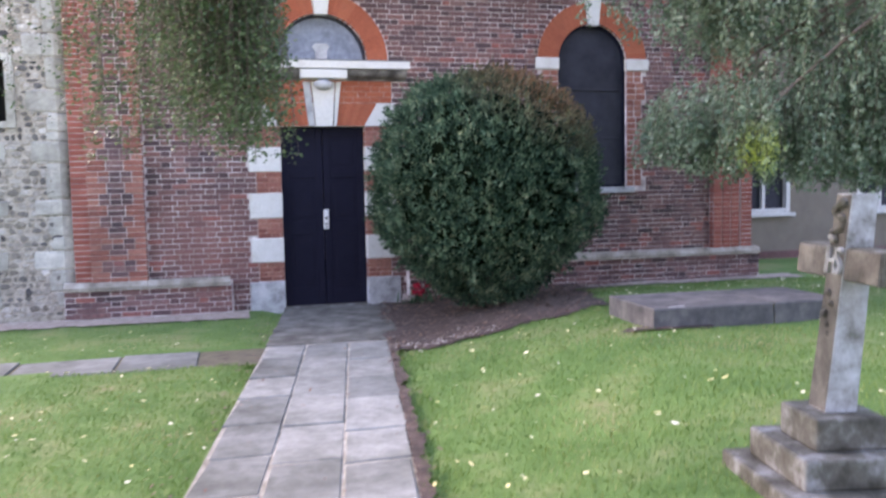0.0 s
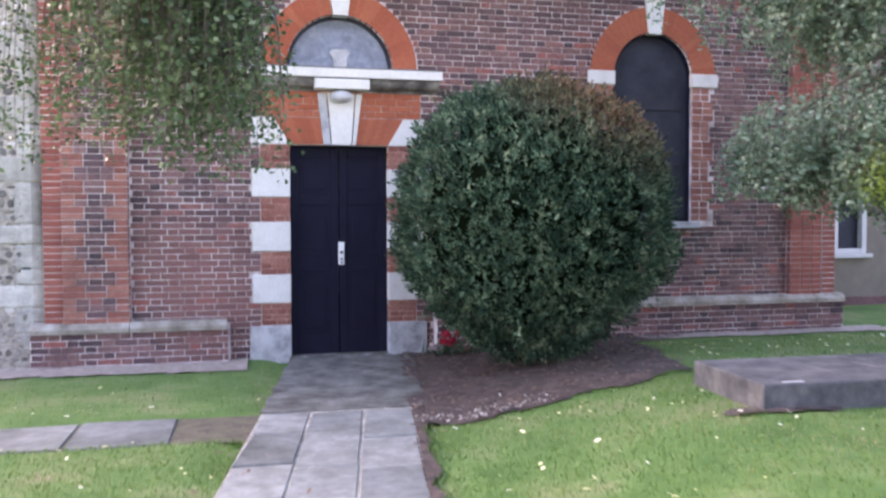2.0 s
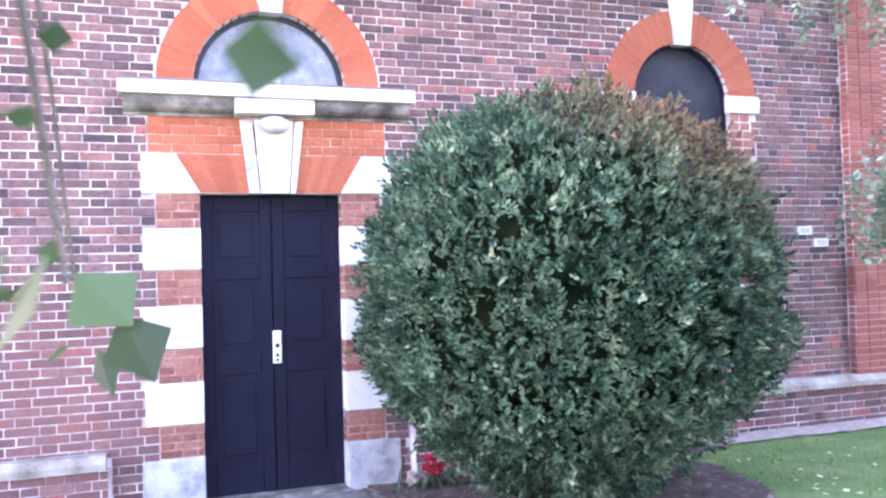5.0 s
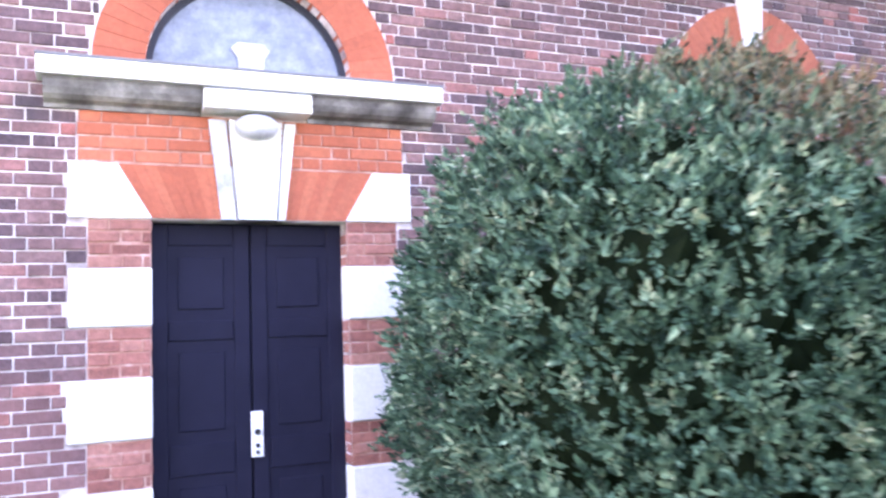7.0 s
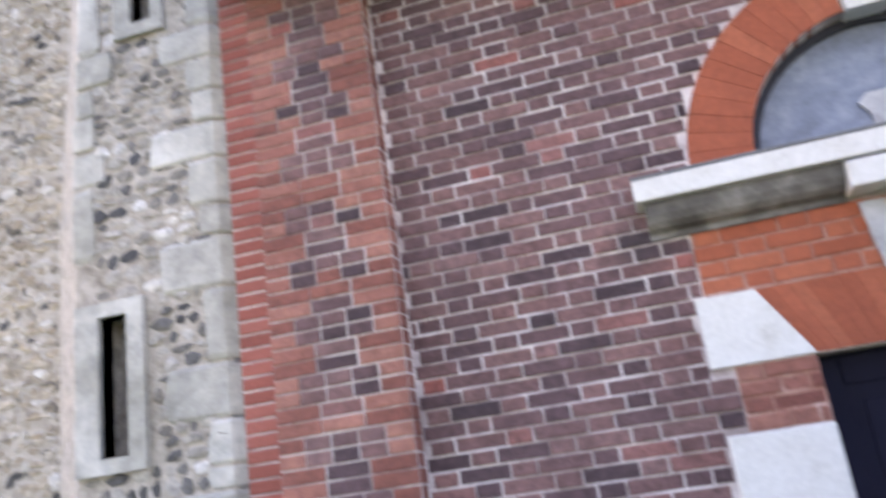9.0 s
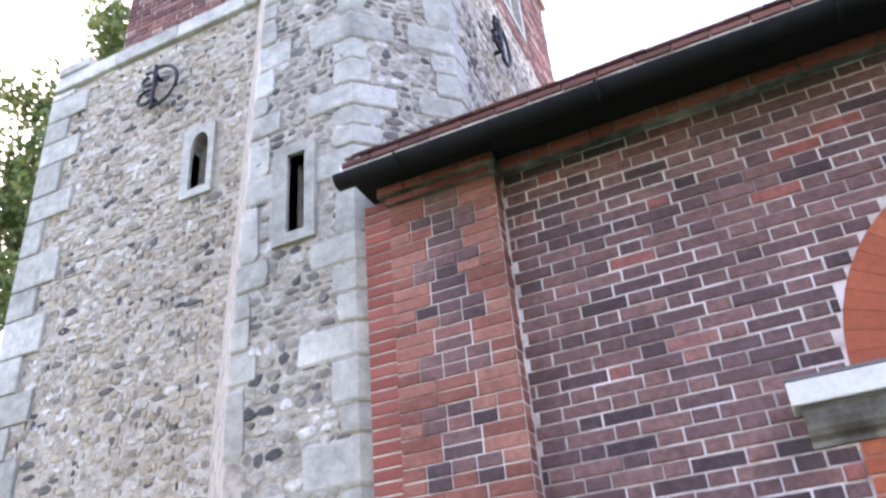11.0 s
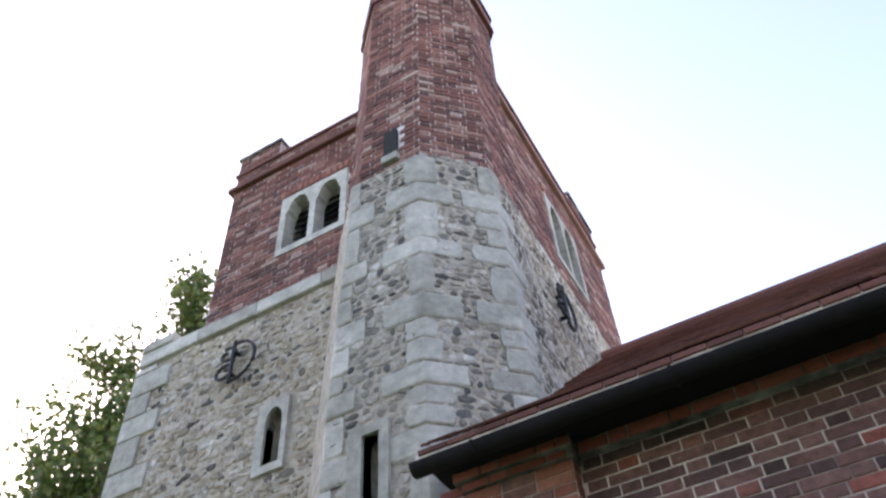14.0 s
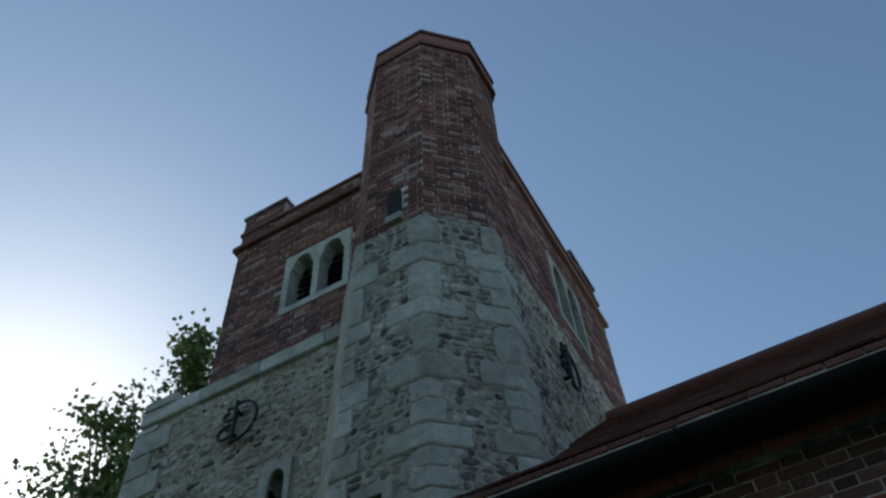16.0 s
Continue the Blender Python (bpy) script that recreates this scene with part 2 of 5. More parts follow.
# near-black, without gloss: the shade between the yew's clumps as a colour
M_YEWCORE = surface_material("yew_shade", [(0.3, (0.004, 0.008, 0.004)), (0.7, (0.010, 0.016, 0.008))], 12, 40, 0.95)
M_BIRCH = leaf_material("birch_leaf", [(0.0, (0.014, 0.034, 0.015)), (0.4, (0.048, 0.100, 0.040)), (0.75, (0.115, 0.185, 0.080)), (1.0, (0.25, 0.31, 0.16))], 3.5, 0.35, 0.45, None, 1.7)
# the yellow patch is sunlight on a few leaves, painted as leaf colour
M_PALEBIRCH = leaf_material("pale_birch_leaf", [(0.0, (0.035, 0.078, 0.045)), (0.3, (0.090, 0.165, 0.098)), (0.65, (0.21, 0.30, 0.20)), (1.0, (0.40, 0.47, 0.35))], 3.5, 0.35, 0.45, ((3.45, -3.5, 1.68), 0.33, (0.46, 0.56, 0.12)), 1.6)
M_BARK = surface_material("grey_brown_bark", [(0.3, (0.07, 0.055, 0.042)), (0.6, (0.15, 0.12, 0.095))], 14, 60, 0.9, 0.9, 0.02)
M_FARLEAF = leaf_material("plane_leaf", [(0.0, (0.04, 0.075, 0.02)), (0.5, (0.085, 0.13, 0.035)), (1.0, (0.20, 0.20, 0.05))], 0.8, 0.4)
M_GRANITE = surface_material("dark_ledger_stone", [(0.3, (0.048, 0.048, 0.050)), (0.5, (0.098, 0.095, 0.094)), (0.7, (0.175, 0.165, 0.155))], 6, 70, 0.8, 0.4)
M_CROSS = surface_material("lichened_white_stone", [(0.32, (0.10, 0.10, 0.075)), (0.45, (0.30, 0.30, 0.285)), (0.66, (0.54, 0.56, 0.57))], 7, 70, 0.85, 0.4)
# lichen brown, taken darker to hold the shade on the cross's west side
M_LICHENSHADE = surface_material("lichened_shaded_stone", [(0.32, (0.050, 0.045, 0.037)), (0.5, (0.115, 0.102, 0.084)), (0.68, (0.21, 0.19, 0.16))], 7, 70, 0.9, 0.5)
M_STEP = surface_material("mossy_step_stone", [(0.36, (0.05, 0.046, 0.033)), (0.52, (0.125, 0.118, 0.095)), (0.7, (0.33, 0.335, 0.325))], 6, 60, 0.9, 0.6)
M_RENDER = surface_material("beige_render", [(0.3, (0.14, 0.118, 0.095)), (0.6, (0.19, 0.162, 0.132))], 2, 120, 0.9)
M_PAINT = surface_material("white_window_paint", [(0.3, (0.42, 0.42, 0.41)), (0.6, (0.54, 0.54, 0.53))], 9, 90, 0.5)
M_PETAL = leaf_material("red_petal", [(0.0, (0.42, 0.012, 0.035)), (0.6, (0.58, 0.02, 0.06)), (1.0, (0.72, 0.10, 0.16))], 8, 0.3)
M_PALEPETAL = leaf_material("pale_petal", [(0.0, (0.62, 0.45, 0.45)), (1.0, (0.78, 0.74, 0.70))], 8, 0.3)
M_PLATE = surface_material("white_enamel", [(0.3, (0.76, 0.76, 0.76)), (0.7, (0.82, 0.82, 0.82))], 9, 120, 0.3)

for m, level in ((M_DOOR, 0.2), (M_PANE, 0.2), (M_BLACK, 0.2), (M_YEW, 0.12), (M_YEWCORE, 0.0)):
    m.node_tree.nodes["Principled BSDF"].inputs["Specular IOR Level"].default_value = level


# ---- mesh helpers ----
class Build:
    """Collects points and faces for one mesh."""

    def __init__(self):
        self.v, self.f = [], []

    def add(self, points, faces):
        k = len(self.v)
        self.v += [tuple(p) for p in points]
        self.f += [tuple(k + i for i in q) for q in faces]

    def box(self, x0, x1, y0, y1, z0, z1, c=0.0):
        """A box; c: chamfer of its upright and level edges, made as three crossing slabs' hull."""
        if c <= 0:
            p = [(x, y, z) for z in (z0, z1) for y in (y0, y1) for x in (x0, x1)]
            self.add(p, [(0, 2, 3, 1), (4, 5, 7, 6), (0, 1, 5, 4), (2, 6, 7, 3), (0, 4, 6, 2), (1, 3, 7, 5)])
            return
        bm = bmesh.new()
        bmesh.ops.create_cube(bm, size=1)
        for q in bm.verts:
            q.co = ((x0 + x1) / 2 + q.co.x * (x1 - x0), (y0 + y1) / 2 + q.co.y * (y1 - y0), (z0 + z1) / 2 + q.co.z * (z1 - z0))
        bmesh.ops.bevel(bm, geom=bm.edges[:], offset=c, segments=2, affect="EDGES", profile=0.5)
        self.bm(bm)

    def bm(self, bm):
        bm.verts.index_update()
        self.add([q.co for q in bm.verts], [[q.index for q in f.verts] for f in bm.faces])
        bm.free()

    def prism(self, ring, a, b, place):
        """ring: points (u, w) anticlockwise; from depth a to depth b; place(u, d, w) gives the point."""
        n = len(ring)
        self.add([place(u, a, w) for u, w in ring] + [place(u, b, w) for u, w in ring],
                 [tuple(range(n)), tuple(range(2 * n - 1, n - 1, -1))] + [(i, n + i, n + (i + 1) % n, (i + 1) % n) for i in range(n)])

    def tube(self, pts, radii, sides=8, cap=True):
        """A round bar along points."""
        rings = []
        for i, p in enumerate(pts):
            p = Vector(p)
            d = (Vector(pts[min(i + 1, len(pts) - 1)]) - Vector(pts[max(i - 1, 0)])).normalized()
            a = d.cross(Vector((0, 0, 1)) if abs(d.z) < 0.9 else Vector((1, 0, 0))).normalized()
            b = d.cross(a)
            r = radii[i] if isinstance(radii, (list, tuple)) else radii
            rings.append([p + r * (math.cos(6.28319 * k / sides) * a + math.sin(6.28319 * k / sides) * b) for k in range(sides)])
        n = len(rings)
        faces = [(i * sides + k, i * sides + (k + 1) % sides, (i + 1) * sides + (k + 1) % sides, (i + 1) * sides + k) for i in range(n - 1) for k in range(sides)]
        if cap:
            faces += [tuple(range(sides - 1, -1, -1)), tuple((n - 1) * sides + k for k in range(sides))]
        self.add([q for r in rings for q in r], faces)

    def mesh(self, name, mat, smooth=False):
        me = bpy.data.meshes.new(name)
        me.from_pydata(self.v, [], self.f)
        me.materials.append(mat)
        bm = bmesh.new()
        bm.from_mesh(me)
        if len(bm.faces) < 4000:
            bmesh.ops.recalc_face_normals(bm, faces=bm.faces[:])
        bm.to_mesh(me)
        bm.free()
        if smooth:
            for p in me.polygons:
                p.use_smooth = True
        return me


def thing(name, data, label, category, group="", kind=""):
    return tagged(new(name, data), label, category, group, kind)


def holder(name, at, label, category, group="", kind=""):
    e = new(name)
    e.location = at
    e.empty_display_size = 0.1
    return tagged(e, label, category, group, kind)


def part(name, data, parent, label="", kind=""):
    """A part whose mesh is drawn in the world's metres."""
    o = new(name, data)
    o.parent = parent
    o.matrix_parent_inverse = Matrix.Translation(-parent.location)
    return tagged(o, label, kind=kind)


def piece(name, data, parent, at):
    """A piece on shared mesh data, set at a place of the world."""
    o = new(name, data)
    o.parent = parent
    o.location = Vector(at) - parent.location
    return o


def south(y):
    """Places (u, depth, w) on a face that looks towards -y: depth goes out of the face."""
    return lambda u, d, w: (u, y - d, w)


def east(x):
    return lambda u, d, w: (x + d, u, w)


def plate(name, ring, holes, place, thick, mat):
    """A wall panel of any outline with openings through it."""
    bm = bmesh.new()
    edges = []
    for loop in [ring] + holes:
        vs = [bm.verts.new((u, w, 0)) for u, w in loop]
        edges += [bm.edges.new((vs[i], vs[(i + 1) % len(vs)])) for i in range(len(vs))]
    bmesh.ops.triangle_fill(bm, use_beauty=True, use_dissolve=False, edges=edges)
    out = bmesh.ops.extrude_face_region(bm, geom=bm.faces[:])
    for q in out["geom"]:
        if isinstance(q, bmesh.types.BMVert):
            q.co.z = -thick
    for q in bm.verts:
        q.co = place(q.co.x, q.co.z, q.co.y)
    bmesh.ops.recalc_face_normals(bm, faces=bm.faces[:])
    me = bpy.data.meshes.new(name)
    bm.to_mesh(me)
    bm.free()
    me.materials.append(mat)
    return me


def arch(cx, half, z0, spring, n=20):
    """An opening with upright sides and a round head."""
    return [(cx - half, z0), (cx + half, z0)] + [(cx + half * math.cos(math.pi * k / n), spring + half * math.sin(math.pi * k / n)) for k in range(n + 1)]


COURSE, JOINT = 0.0625, 0.0086


def bond(u0, u1, z0, z1, gaps=None, long=0.203, short=0.097, shift=0.0, course=COURSE):
    """Flemish bond: pieces (u0, u1, z0, z1), cut where gaps(z) gives spans that are no wall of this kind."""
    rows = max(1, round((z1 - z0) / course))
    h = (z1 - z0) / rows
    for r in range(rows):
        a, b = z0 + r * h + JOINT / 2, z0 + (r + 1) * h - JOINT / 2
        cuts = gaps((a + b) / 2) if gaps else []
        u = u0 - (0.0 if r % 2 else (long + short) / 2 + JOINT) + shift - long
        k = 0
        while u < u1:
            w = (long if k % 2 == 0 else short) + random.uniform(-0.004, 0.004)
            spans = [(max(u, u0 + JOINT / 2), min(u + w, u1 - JOINT / 2))]
            for c0, c1 in cuts:
                spans = [q for s0, s1 in spans for q in ((s0, min(s1, c0 - JOINT / 2)), (max(s0, c1 + JOINT / 2), s1)) if q[1] - q[0] > 0.02]
            for s0, s1 in spans:
                if s1 - s0 > 0.02:
                    yield s0, s1, a, b
            u += w + JOINT
            k += 1


def brick_block(bd, s0, s1, a, b, place, proud=0.007, edge=0.004, back=0.004):
    """One brick's face with worn edges, let into its mortar."""
    d = proud + random.uniform(-0.004, 0.004)
    e = edge
    j = 0.03 * (b - a)
    s0, s1, a, b = s0 + random.uniform(-j, j), s1 + random.uniform(-j, j), a + random.uniform(-j, j), b + random.uniform(-j, j)
    p = [place(u, -back, w) for u, w in ((s0, a), (s1, a), (s1, b), (s0, b))] + [place(u, d - 0.003, w) for u, w in ((s0, a), (s1, a), (s1, b), (s0, b))]
    p += [place(u, d, w) for u, w in ((s0 + e, a + e), (s1 - e, a + e), (s1 - e, b - e), (s0 + e, b - e))]
    f = [(8, 9, 10, 11)]
    for k in (0, 4):
        f += [(k + i, k + (i + 1) % 4, k + 4 + (i + 1) % 4, k + 4 + i) for i in range(4)]
    bd.add(p, f)


def bricks(name, spans, place, mat, parent, label="", proud=0.007):
    bd = Build()
    for s in spans:
        brick_block(bd, *s, place, proud)
    return part(name, bd.mesh(name, mat), parent, label, "stuff" if len(bd.f) > 9 * 300 else "")


def single_bricks(spans, y, mat, parent, proud=0.007):
    """Bricks of a south face that are each an object; alike ones share a mesh."""
    store = {}
    for s0, s1, a, b in spans:
        key = (round(s1 - s0, 3), round(b - a, 3))
        if key not in store:
            bd = Build()
            brick_block(bd, 0, key[0], 0, key[1], south(0), proud)
            store[key] = bd.mesh("brick", mat)
        piece("brick", store[key], parent, (s0, y, a))


def voussoirs(cx, cz, r0, r1, a0, a1, n, place, mat, parent, proud=0.012, name="brick"):
    """Wedge bricks of an arch ring, each an object."""
    bd = Build()
    arc = [a0 + (a1 - a0) * k / 20 for k in range(21)]
    bd.prism([(cx + (r1 - 0.004) * math.cos(t), cz + (r1 - 0.004) * math.sin(t)) for t in arc] + [(cx + (r0 + 0.003) * math.cos(t), cz + (r0 + 0.003) * math.sin(t)) for t in reversed(arc)], -0.10, proud - 0.003, place)
    part("fine_joints", bd.mesh("fine_joints", M_RUBBED), parent, "thin red joints of the rubbed arch")
    for k in range(n):
        t0, t1 = a0 + (a1 - a0) * (k + 0.015) / n, a0 + (a1 - a0) * (k + 0.985) / n
        bd = Build()
        bd.prism([(cx + r * math.cos(t), cz + r * math.sin(t)) for r, t in ((r0, t0), (r1, t0), (r1, t1), (r0, t1))], -0.11, proud, place)
        part(name, bd.mesh(name, mat), parent)


def block(name, x0, x1, y0, y1, z0, z1, mat, parent, chamfer=0.008, label=""):
    bd = Build()
    bd.box(x0, x1, y0, y1, z0, z1, chamfer)
    return part(name, bd.mesh(name, mat), parent, label)

# ---- ground ----
def smooth(t):
    t = min(1.0, max(0.0, t))
    return t * t * (3 - 2 * t)


def path_left(y):
    return -0.49 + 0.144 * y


def path_right(y):
    return 0.61 + 0.146 * y


def height(x, y):
    """The lawn: level with the path on one side, swelling up beyond its other edge."""
    rise = 0.27 * smooth((x - path_right(y) - 0.1) / 1.9) * (0.4 + 0.6 * smooth((-y - 0.2) / 2.2))
    far = 1 - smooth((math.hypot(x, y + 3) - 16) / 20)
    return (rise + 0.012 * noise.noise((x * 1.3, y * 1.3, 0))) * far - 0.012


def on_path(x, y, m=0.0):
    return path_left(y) - m < x < path_right(y) + m and y < 0.3


def on_side_path(x, y, m=0.0):
    return x < path_left(y) + 0.1 and -2.98 - m - 0.02 * x < y < -2.28 + m - 0.02 * x


def on_bed(x, y):
    wave = 0.16 * noise.noise((x * 2, y * 2, 3)) + 0.05 * noise.noise((x * 7, y * 7, 5))
    front = -2.98 + 0.20 * smooth((x - 1.8) / 1.0)
    return x > path_right(y) - 0.05 and y > front + wave and x < 2.95 + 0.22 * y + 0.9 * smooth((y + 1.0) / 1.0) + wave


def steps_of(a, b, step, outer):
    inner = list(np.arange(a, b + 1e-6, step))
    return [a - o for o in reversed(outer)] + inner + [b + o for o in outer]


OUTER = [1, 3, 7, 15, 35, 80, 180, 400]
xs, ys = steps_of(-9.0, 12.0, 0.2, OUTER), steps_of(-15.0, 5.0, 0.2, OUTER)
bd = Build()
bd.v = [(x, y, height(x, y) - (0.05 if on_path(x, y, 0.12) or (on_side_path(x, y, -0.13) and x > -9) else 0.0)) for y in ys for x in xs]
W = len(xs)
bd.f = [(j * W + i, j * W + i + 1, (j + 1) * W + i + 1, (j + 1) * W + i) for j in range(len(ys) - 1) for i in range(W - 1)]
ground = thing("ground", bd.mesh("ground", M_TURF, True), "patchy mown churchyard lawn rising gently beside the path", "ground", kind="structure")

# ---- the nave's south wall ----
DL, DR, DT = -0.53, 0.475, 2.15
DC = (DL + DR) / 2
LUN = (-0.015, 2.93, 0.54)
WIN = (3.455, 0.475, 1.36, 2.975)
X0, X1, WT = -2.83, 5.80, 4.36
outline = [(X0, -0.4), (DL, -0.4), (DL, DT), (DR, DT), (DR, -0.4), (X1, -0.4), (X1, WT), (X0, WT)]
lun_ring = [(LUN[0] + LUN[2] * math.cos(math.pi * k / 24), LUN[1] + LUN[2] * math.sin(math.pi * k / 24)) for k in range(25)]
win_ring = arch(*WIN)
wall = thing("wall_south", plate("wall_south", outline, [lun_ring, win_ring], south(0.0), 0.4, M_MORTAR), "purple-brown brick church wall with pale lime joints", "wall", kind="structure")
MAIN = south(0.0)


def ring_span(cx, cz, r, z):
    return [(cx - math.sqrt(r * r - (z - cz) ** 2), cx + math.sqrt(r * r - (z - cz) ** 2))] if 0 <= z - cz < r else []


def jamb_edge(z):
    """The doorway's dressed edge: white blocks and red brick between them."""
    if z < 0.33:
        return 0.402
    return 0.377 if 0.53 < z < 0.86 or 1.06 < z < 1.39 or 1.6 < z < 1.92 or 2.14 < z < 2.43 else 0.292


def main_gaps(z):
    g = []
    if z < 2.70:
        e = jamb_edge(z) if z < 2.43 else 0.34
        g.append((DL - e, DR + e))
    if 2.66 < z < 2.93:
        g.append((-0.93, 0.90))
    g += ring_span(LUN[0], LUN[1], 0.80, z)
    if 2.975 <= z:
        g += ring_span(WIN[0], WIN[3], 0.755, z)
    if 1.28 < z < 2.975:
        e = 0.78 if 2.86 < z else (0.755 if int(z / COURSE / 3) % 2 else 0.70)
        g.append((WIN[0] - e, WIN[0] + e))
    if z < 0.40:
        g.append((X0, -1.13))
    if z < 0.50:
        g.append((0.95, X1))
    g += [(X0, -2.055), (5.16, X1)]
    return g


all_main = list(bond(X0, X1, 0.0, WT, main_gaps))
near = [s for s in all_main if -1.95 < s[0] and s[1] < -0.98 and s[2] > 0.85][:300]
chosen = set(near)
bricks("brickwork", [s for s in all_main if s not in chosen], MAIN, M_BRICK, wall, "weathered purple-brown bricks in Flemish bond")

# return walls, inner side and the rest of the nave's shell
bd = Build()
bd.box(X0, X0 + 0.35, 0.4, 6.4, -0.4, WT)
thing("wall_west", bd.mesh("wall_west", M_MORTAR), "end wall of the brick nave against the tower", "wall", kind="structure")
bd = Build()
bd.box(X1 - 0.35, X1, 0.4, 6.4, -0.4, WT)
wall_east = thing("wall_east", bd.mesh("wall_east", M_MORTAR), "end wall of the brick nave", "wall", kind="structure")
bd = Build()
bd.box(X0, X1, 6.4, 6.8, -0.4, WT)
thing("wall_north", bd.mesh("wall_north", M_MORTAR), "plain far wall of the nave", "wall", kind="structure")
bd = Build()
bd.box(X0 + 0.35, X1 - 0.35, 0.4, 6.4, -0.02, 0.02)
thing("floor", bd.mesh("floor", M_DARK), "dark floor inside the church", "floor", kind="structure")


# ---- pilasters at the corners ----
def pilaster(x0, x1, z0, z1, y, label, both=True):
    bd = Build()
    bd.box(x0 + 0.002, x1 - 0.002, y, -0.001, z0, z1)
    p = thing("pilaster", bd.mesh("pilaster", M_MORTAR), label, "pilaster", "corner pilasters", "structure")
    red, dark = [], []
    rows = round((z1 - z0) / COURSE)
    h = (z1 - z0) / rows
    for r in range(rows):
        a, b = z0 + r * h + JOINT / 2, z0 + (r + 1) * h - JOINT / 2
        m = (x1 - x0) * (0.20 if (r // 2) % 2 else 0.34)
        if not both:
            m = (x1 - x0)
        cuts = [x0, x0 + m, x1 - m, x1] if both else [x0, x1]
        for i in range(len(cuts) - 1):
            u0, u1 = cuts[i], cuts[i + 1]
            n = max(1, round((u1 - u0) / 0.135))
            for k in range(n):
                s = (u0 + (u1 - u0) * k / n + JOINT / 2, u0 + (u1 - u0) * (k + 1) / n - JOINT / 2, a, b)
                (dark if both and i == 1 and random.random() < 0.85 else red).append(s)
    single_bricks(red, y, M_RED if both else M_DARKRED, p)
    single_bricks(dark, y, M_BRICK, p)
    bd = Build()
    for side, x in ((-1, x0), (1, x1)):
        for s in bond(y, -0.012, z0, z1):
            brick_block(bd, *s, lambda u, d, w: (x + side * d, u, w), 0.004)
    part("brick_return", bd.mesh("brick_return", M_RED if both else M_DARKRED), p, kind="stuff")
    return p


pilaster(-2.65, -2.06, 0.40, 4.270, -0.095, "pilaster of red and purple brick on the plinth")
pilaster(-2.83, -2.655, 0.40, 4.370, -0.030, "narrow set-back strip of dark red brick", False)
pilaster(5.16, 5.56, 0.50, 4.270, -0.095, "red brick pilaster at the far corner", False)
pilaster(5.62, 5.80, 0.50, 4.370, -0.030, "narrow set-back strip of dark red brick", False)


# ---- plinth ----
def plinth(x0, x1, label, lift=0.0):
    bd = Build()
    bd.box(x0, x1, -0.112, -0.001, -0.3, 0.318 + lift)
    p = thing("plinth", bd.mesh("plinth", M_MORTAR), label, "plinth", "wall plinths", "structure")
    bricks("plinth_brickwork", list(bond(x0, x1, 0.01, 0.316 + lift)), south(-0.112), M_BRICK, p)
    x = x0
    while x < x1 - 0.05:
        w = min(random.uniform(0.6, 0.95), x1 - x)
        bd = Build()
        bd.prism([(-0.001, 0.322), (0.150, 0.322), (0.150, 0.365), (0.104, 0.415), (-0.001, 0.418)], x + 0.003, x + w - 0.003, lambda u, d, z: (d, -u, z + lift))
        part("coping_stone", bd.mesh("coping_stone", M_COPING), p, "weathered tan chamfered coping")
        x += w
    return p


plinth(-2.94, -1.14, "projecting brick plinth with weathered stone coping")
plinth(0.96, 5.86, "long projecting brick plinth with weathered stone coping", 0.10)

# ---- doorway surround ----
surround = holder("door_surround", (DC, 0, 0), "red brick doorway dressed with white painted quoin blocks", "doorway", kind="structure")
for side in (-1, 1):
    e = DL if side < 0 else DR
    for z0, z1, w in ((0.555, 0.838, 0.372), (1.078, 1.369, 0.375), (1.623, 1.905, 0.372)):
        a, b = sorted((e - side * 0.004, e + side * w))
        block("quoin_block", a, b, -0.018, 0.12, z0, z1, M_WHITE, surround, 0.008, "white painted stone block")
    a, b = sorted((e - side * 0.004, e + side * 0.40))
    block("base_block", a, b, -0.03, 0.14, -0.06, 0.325, M_GREYSTONE, surround, 0.012, "grey stone base block")
    bd = Build()
    ring = [(e - side * 0.004, 2.155), (e + side * 0.155, 2.424), (e + side * 0.375, 2.424), (e + side * 0.375, 2.155)]
    bd.prism(ring, -0.12, 0.018, MAIN)
    part("skewback_block", bd.mesh("skewback_block", M_WHITE), surround, "white painted skewed block")
    red = []
    for z0, z1 in ((0.33, 0.55), (0.843, 1.073), (1.374, 1.618), (1.910, 2.150)):
        red += list(bond(min(e, e + side * 0.29), max(e, e + side * 0.29), z0, z1, None, 0.19, 0.09))
        bd = Build()
        bd.box(min(e, e + side * 0.289), max(e, e + side * 0.289), -0.003, 0.05, z0, z1)
        part("joint_putty", bd.mesh("joint_putty", M_PUTTY), surround, "reddish brown putty joints")
    single_bricks(red, 0.0, M_RED, surround)
    bd = Build()
    for s in [s for z0, z1 in ((0.33, 0.55), (0.843, 1.073), (1.374, 1.618), (1.910, 2.150)) for s in bond(0.0, 0.13, z0, z1)]:
        brick_block(bd, *s, lambda u, d, w: (e - side * d, u, w), 0.002)
    part("jamb_return", bd.mesh("jamb_return", M_RED), surround, kind="stuff")
# flat arch of splayed red bricks
NB = 22
for k in range(NB):
    t0, t1 = (k + 0.018) / NB, (k + 0.982) / NB
    lo, hi = (lambda t: DL + (DR - DL) * t), (lambda t: DL - 0.155 + (DR - DL + 0.31) * t)
    if DC - 0.14 < lo(t0) and lo(t1) < DC + 0.14:
        continue
    bd = Build()
    bd.prism([(lo(t0), 2.155), (lo(t1), 2.155), (hi(t1), 2.424), (hi(t0), 2.424)], -0.12, 0.010, MAIN)
    part("brick", bd.mesh("brick", M_RUBBED), surround)
bd = Build()
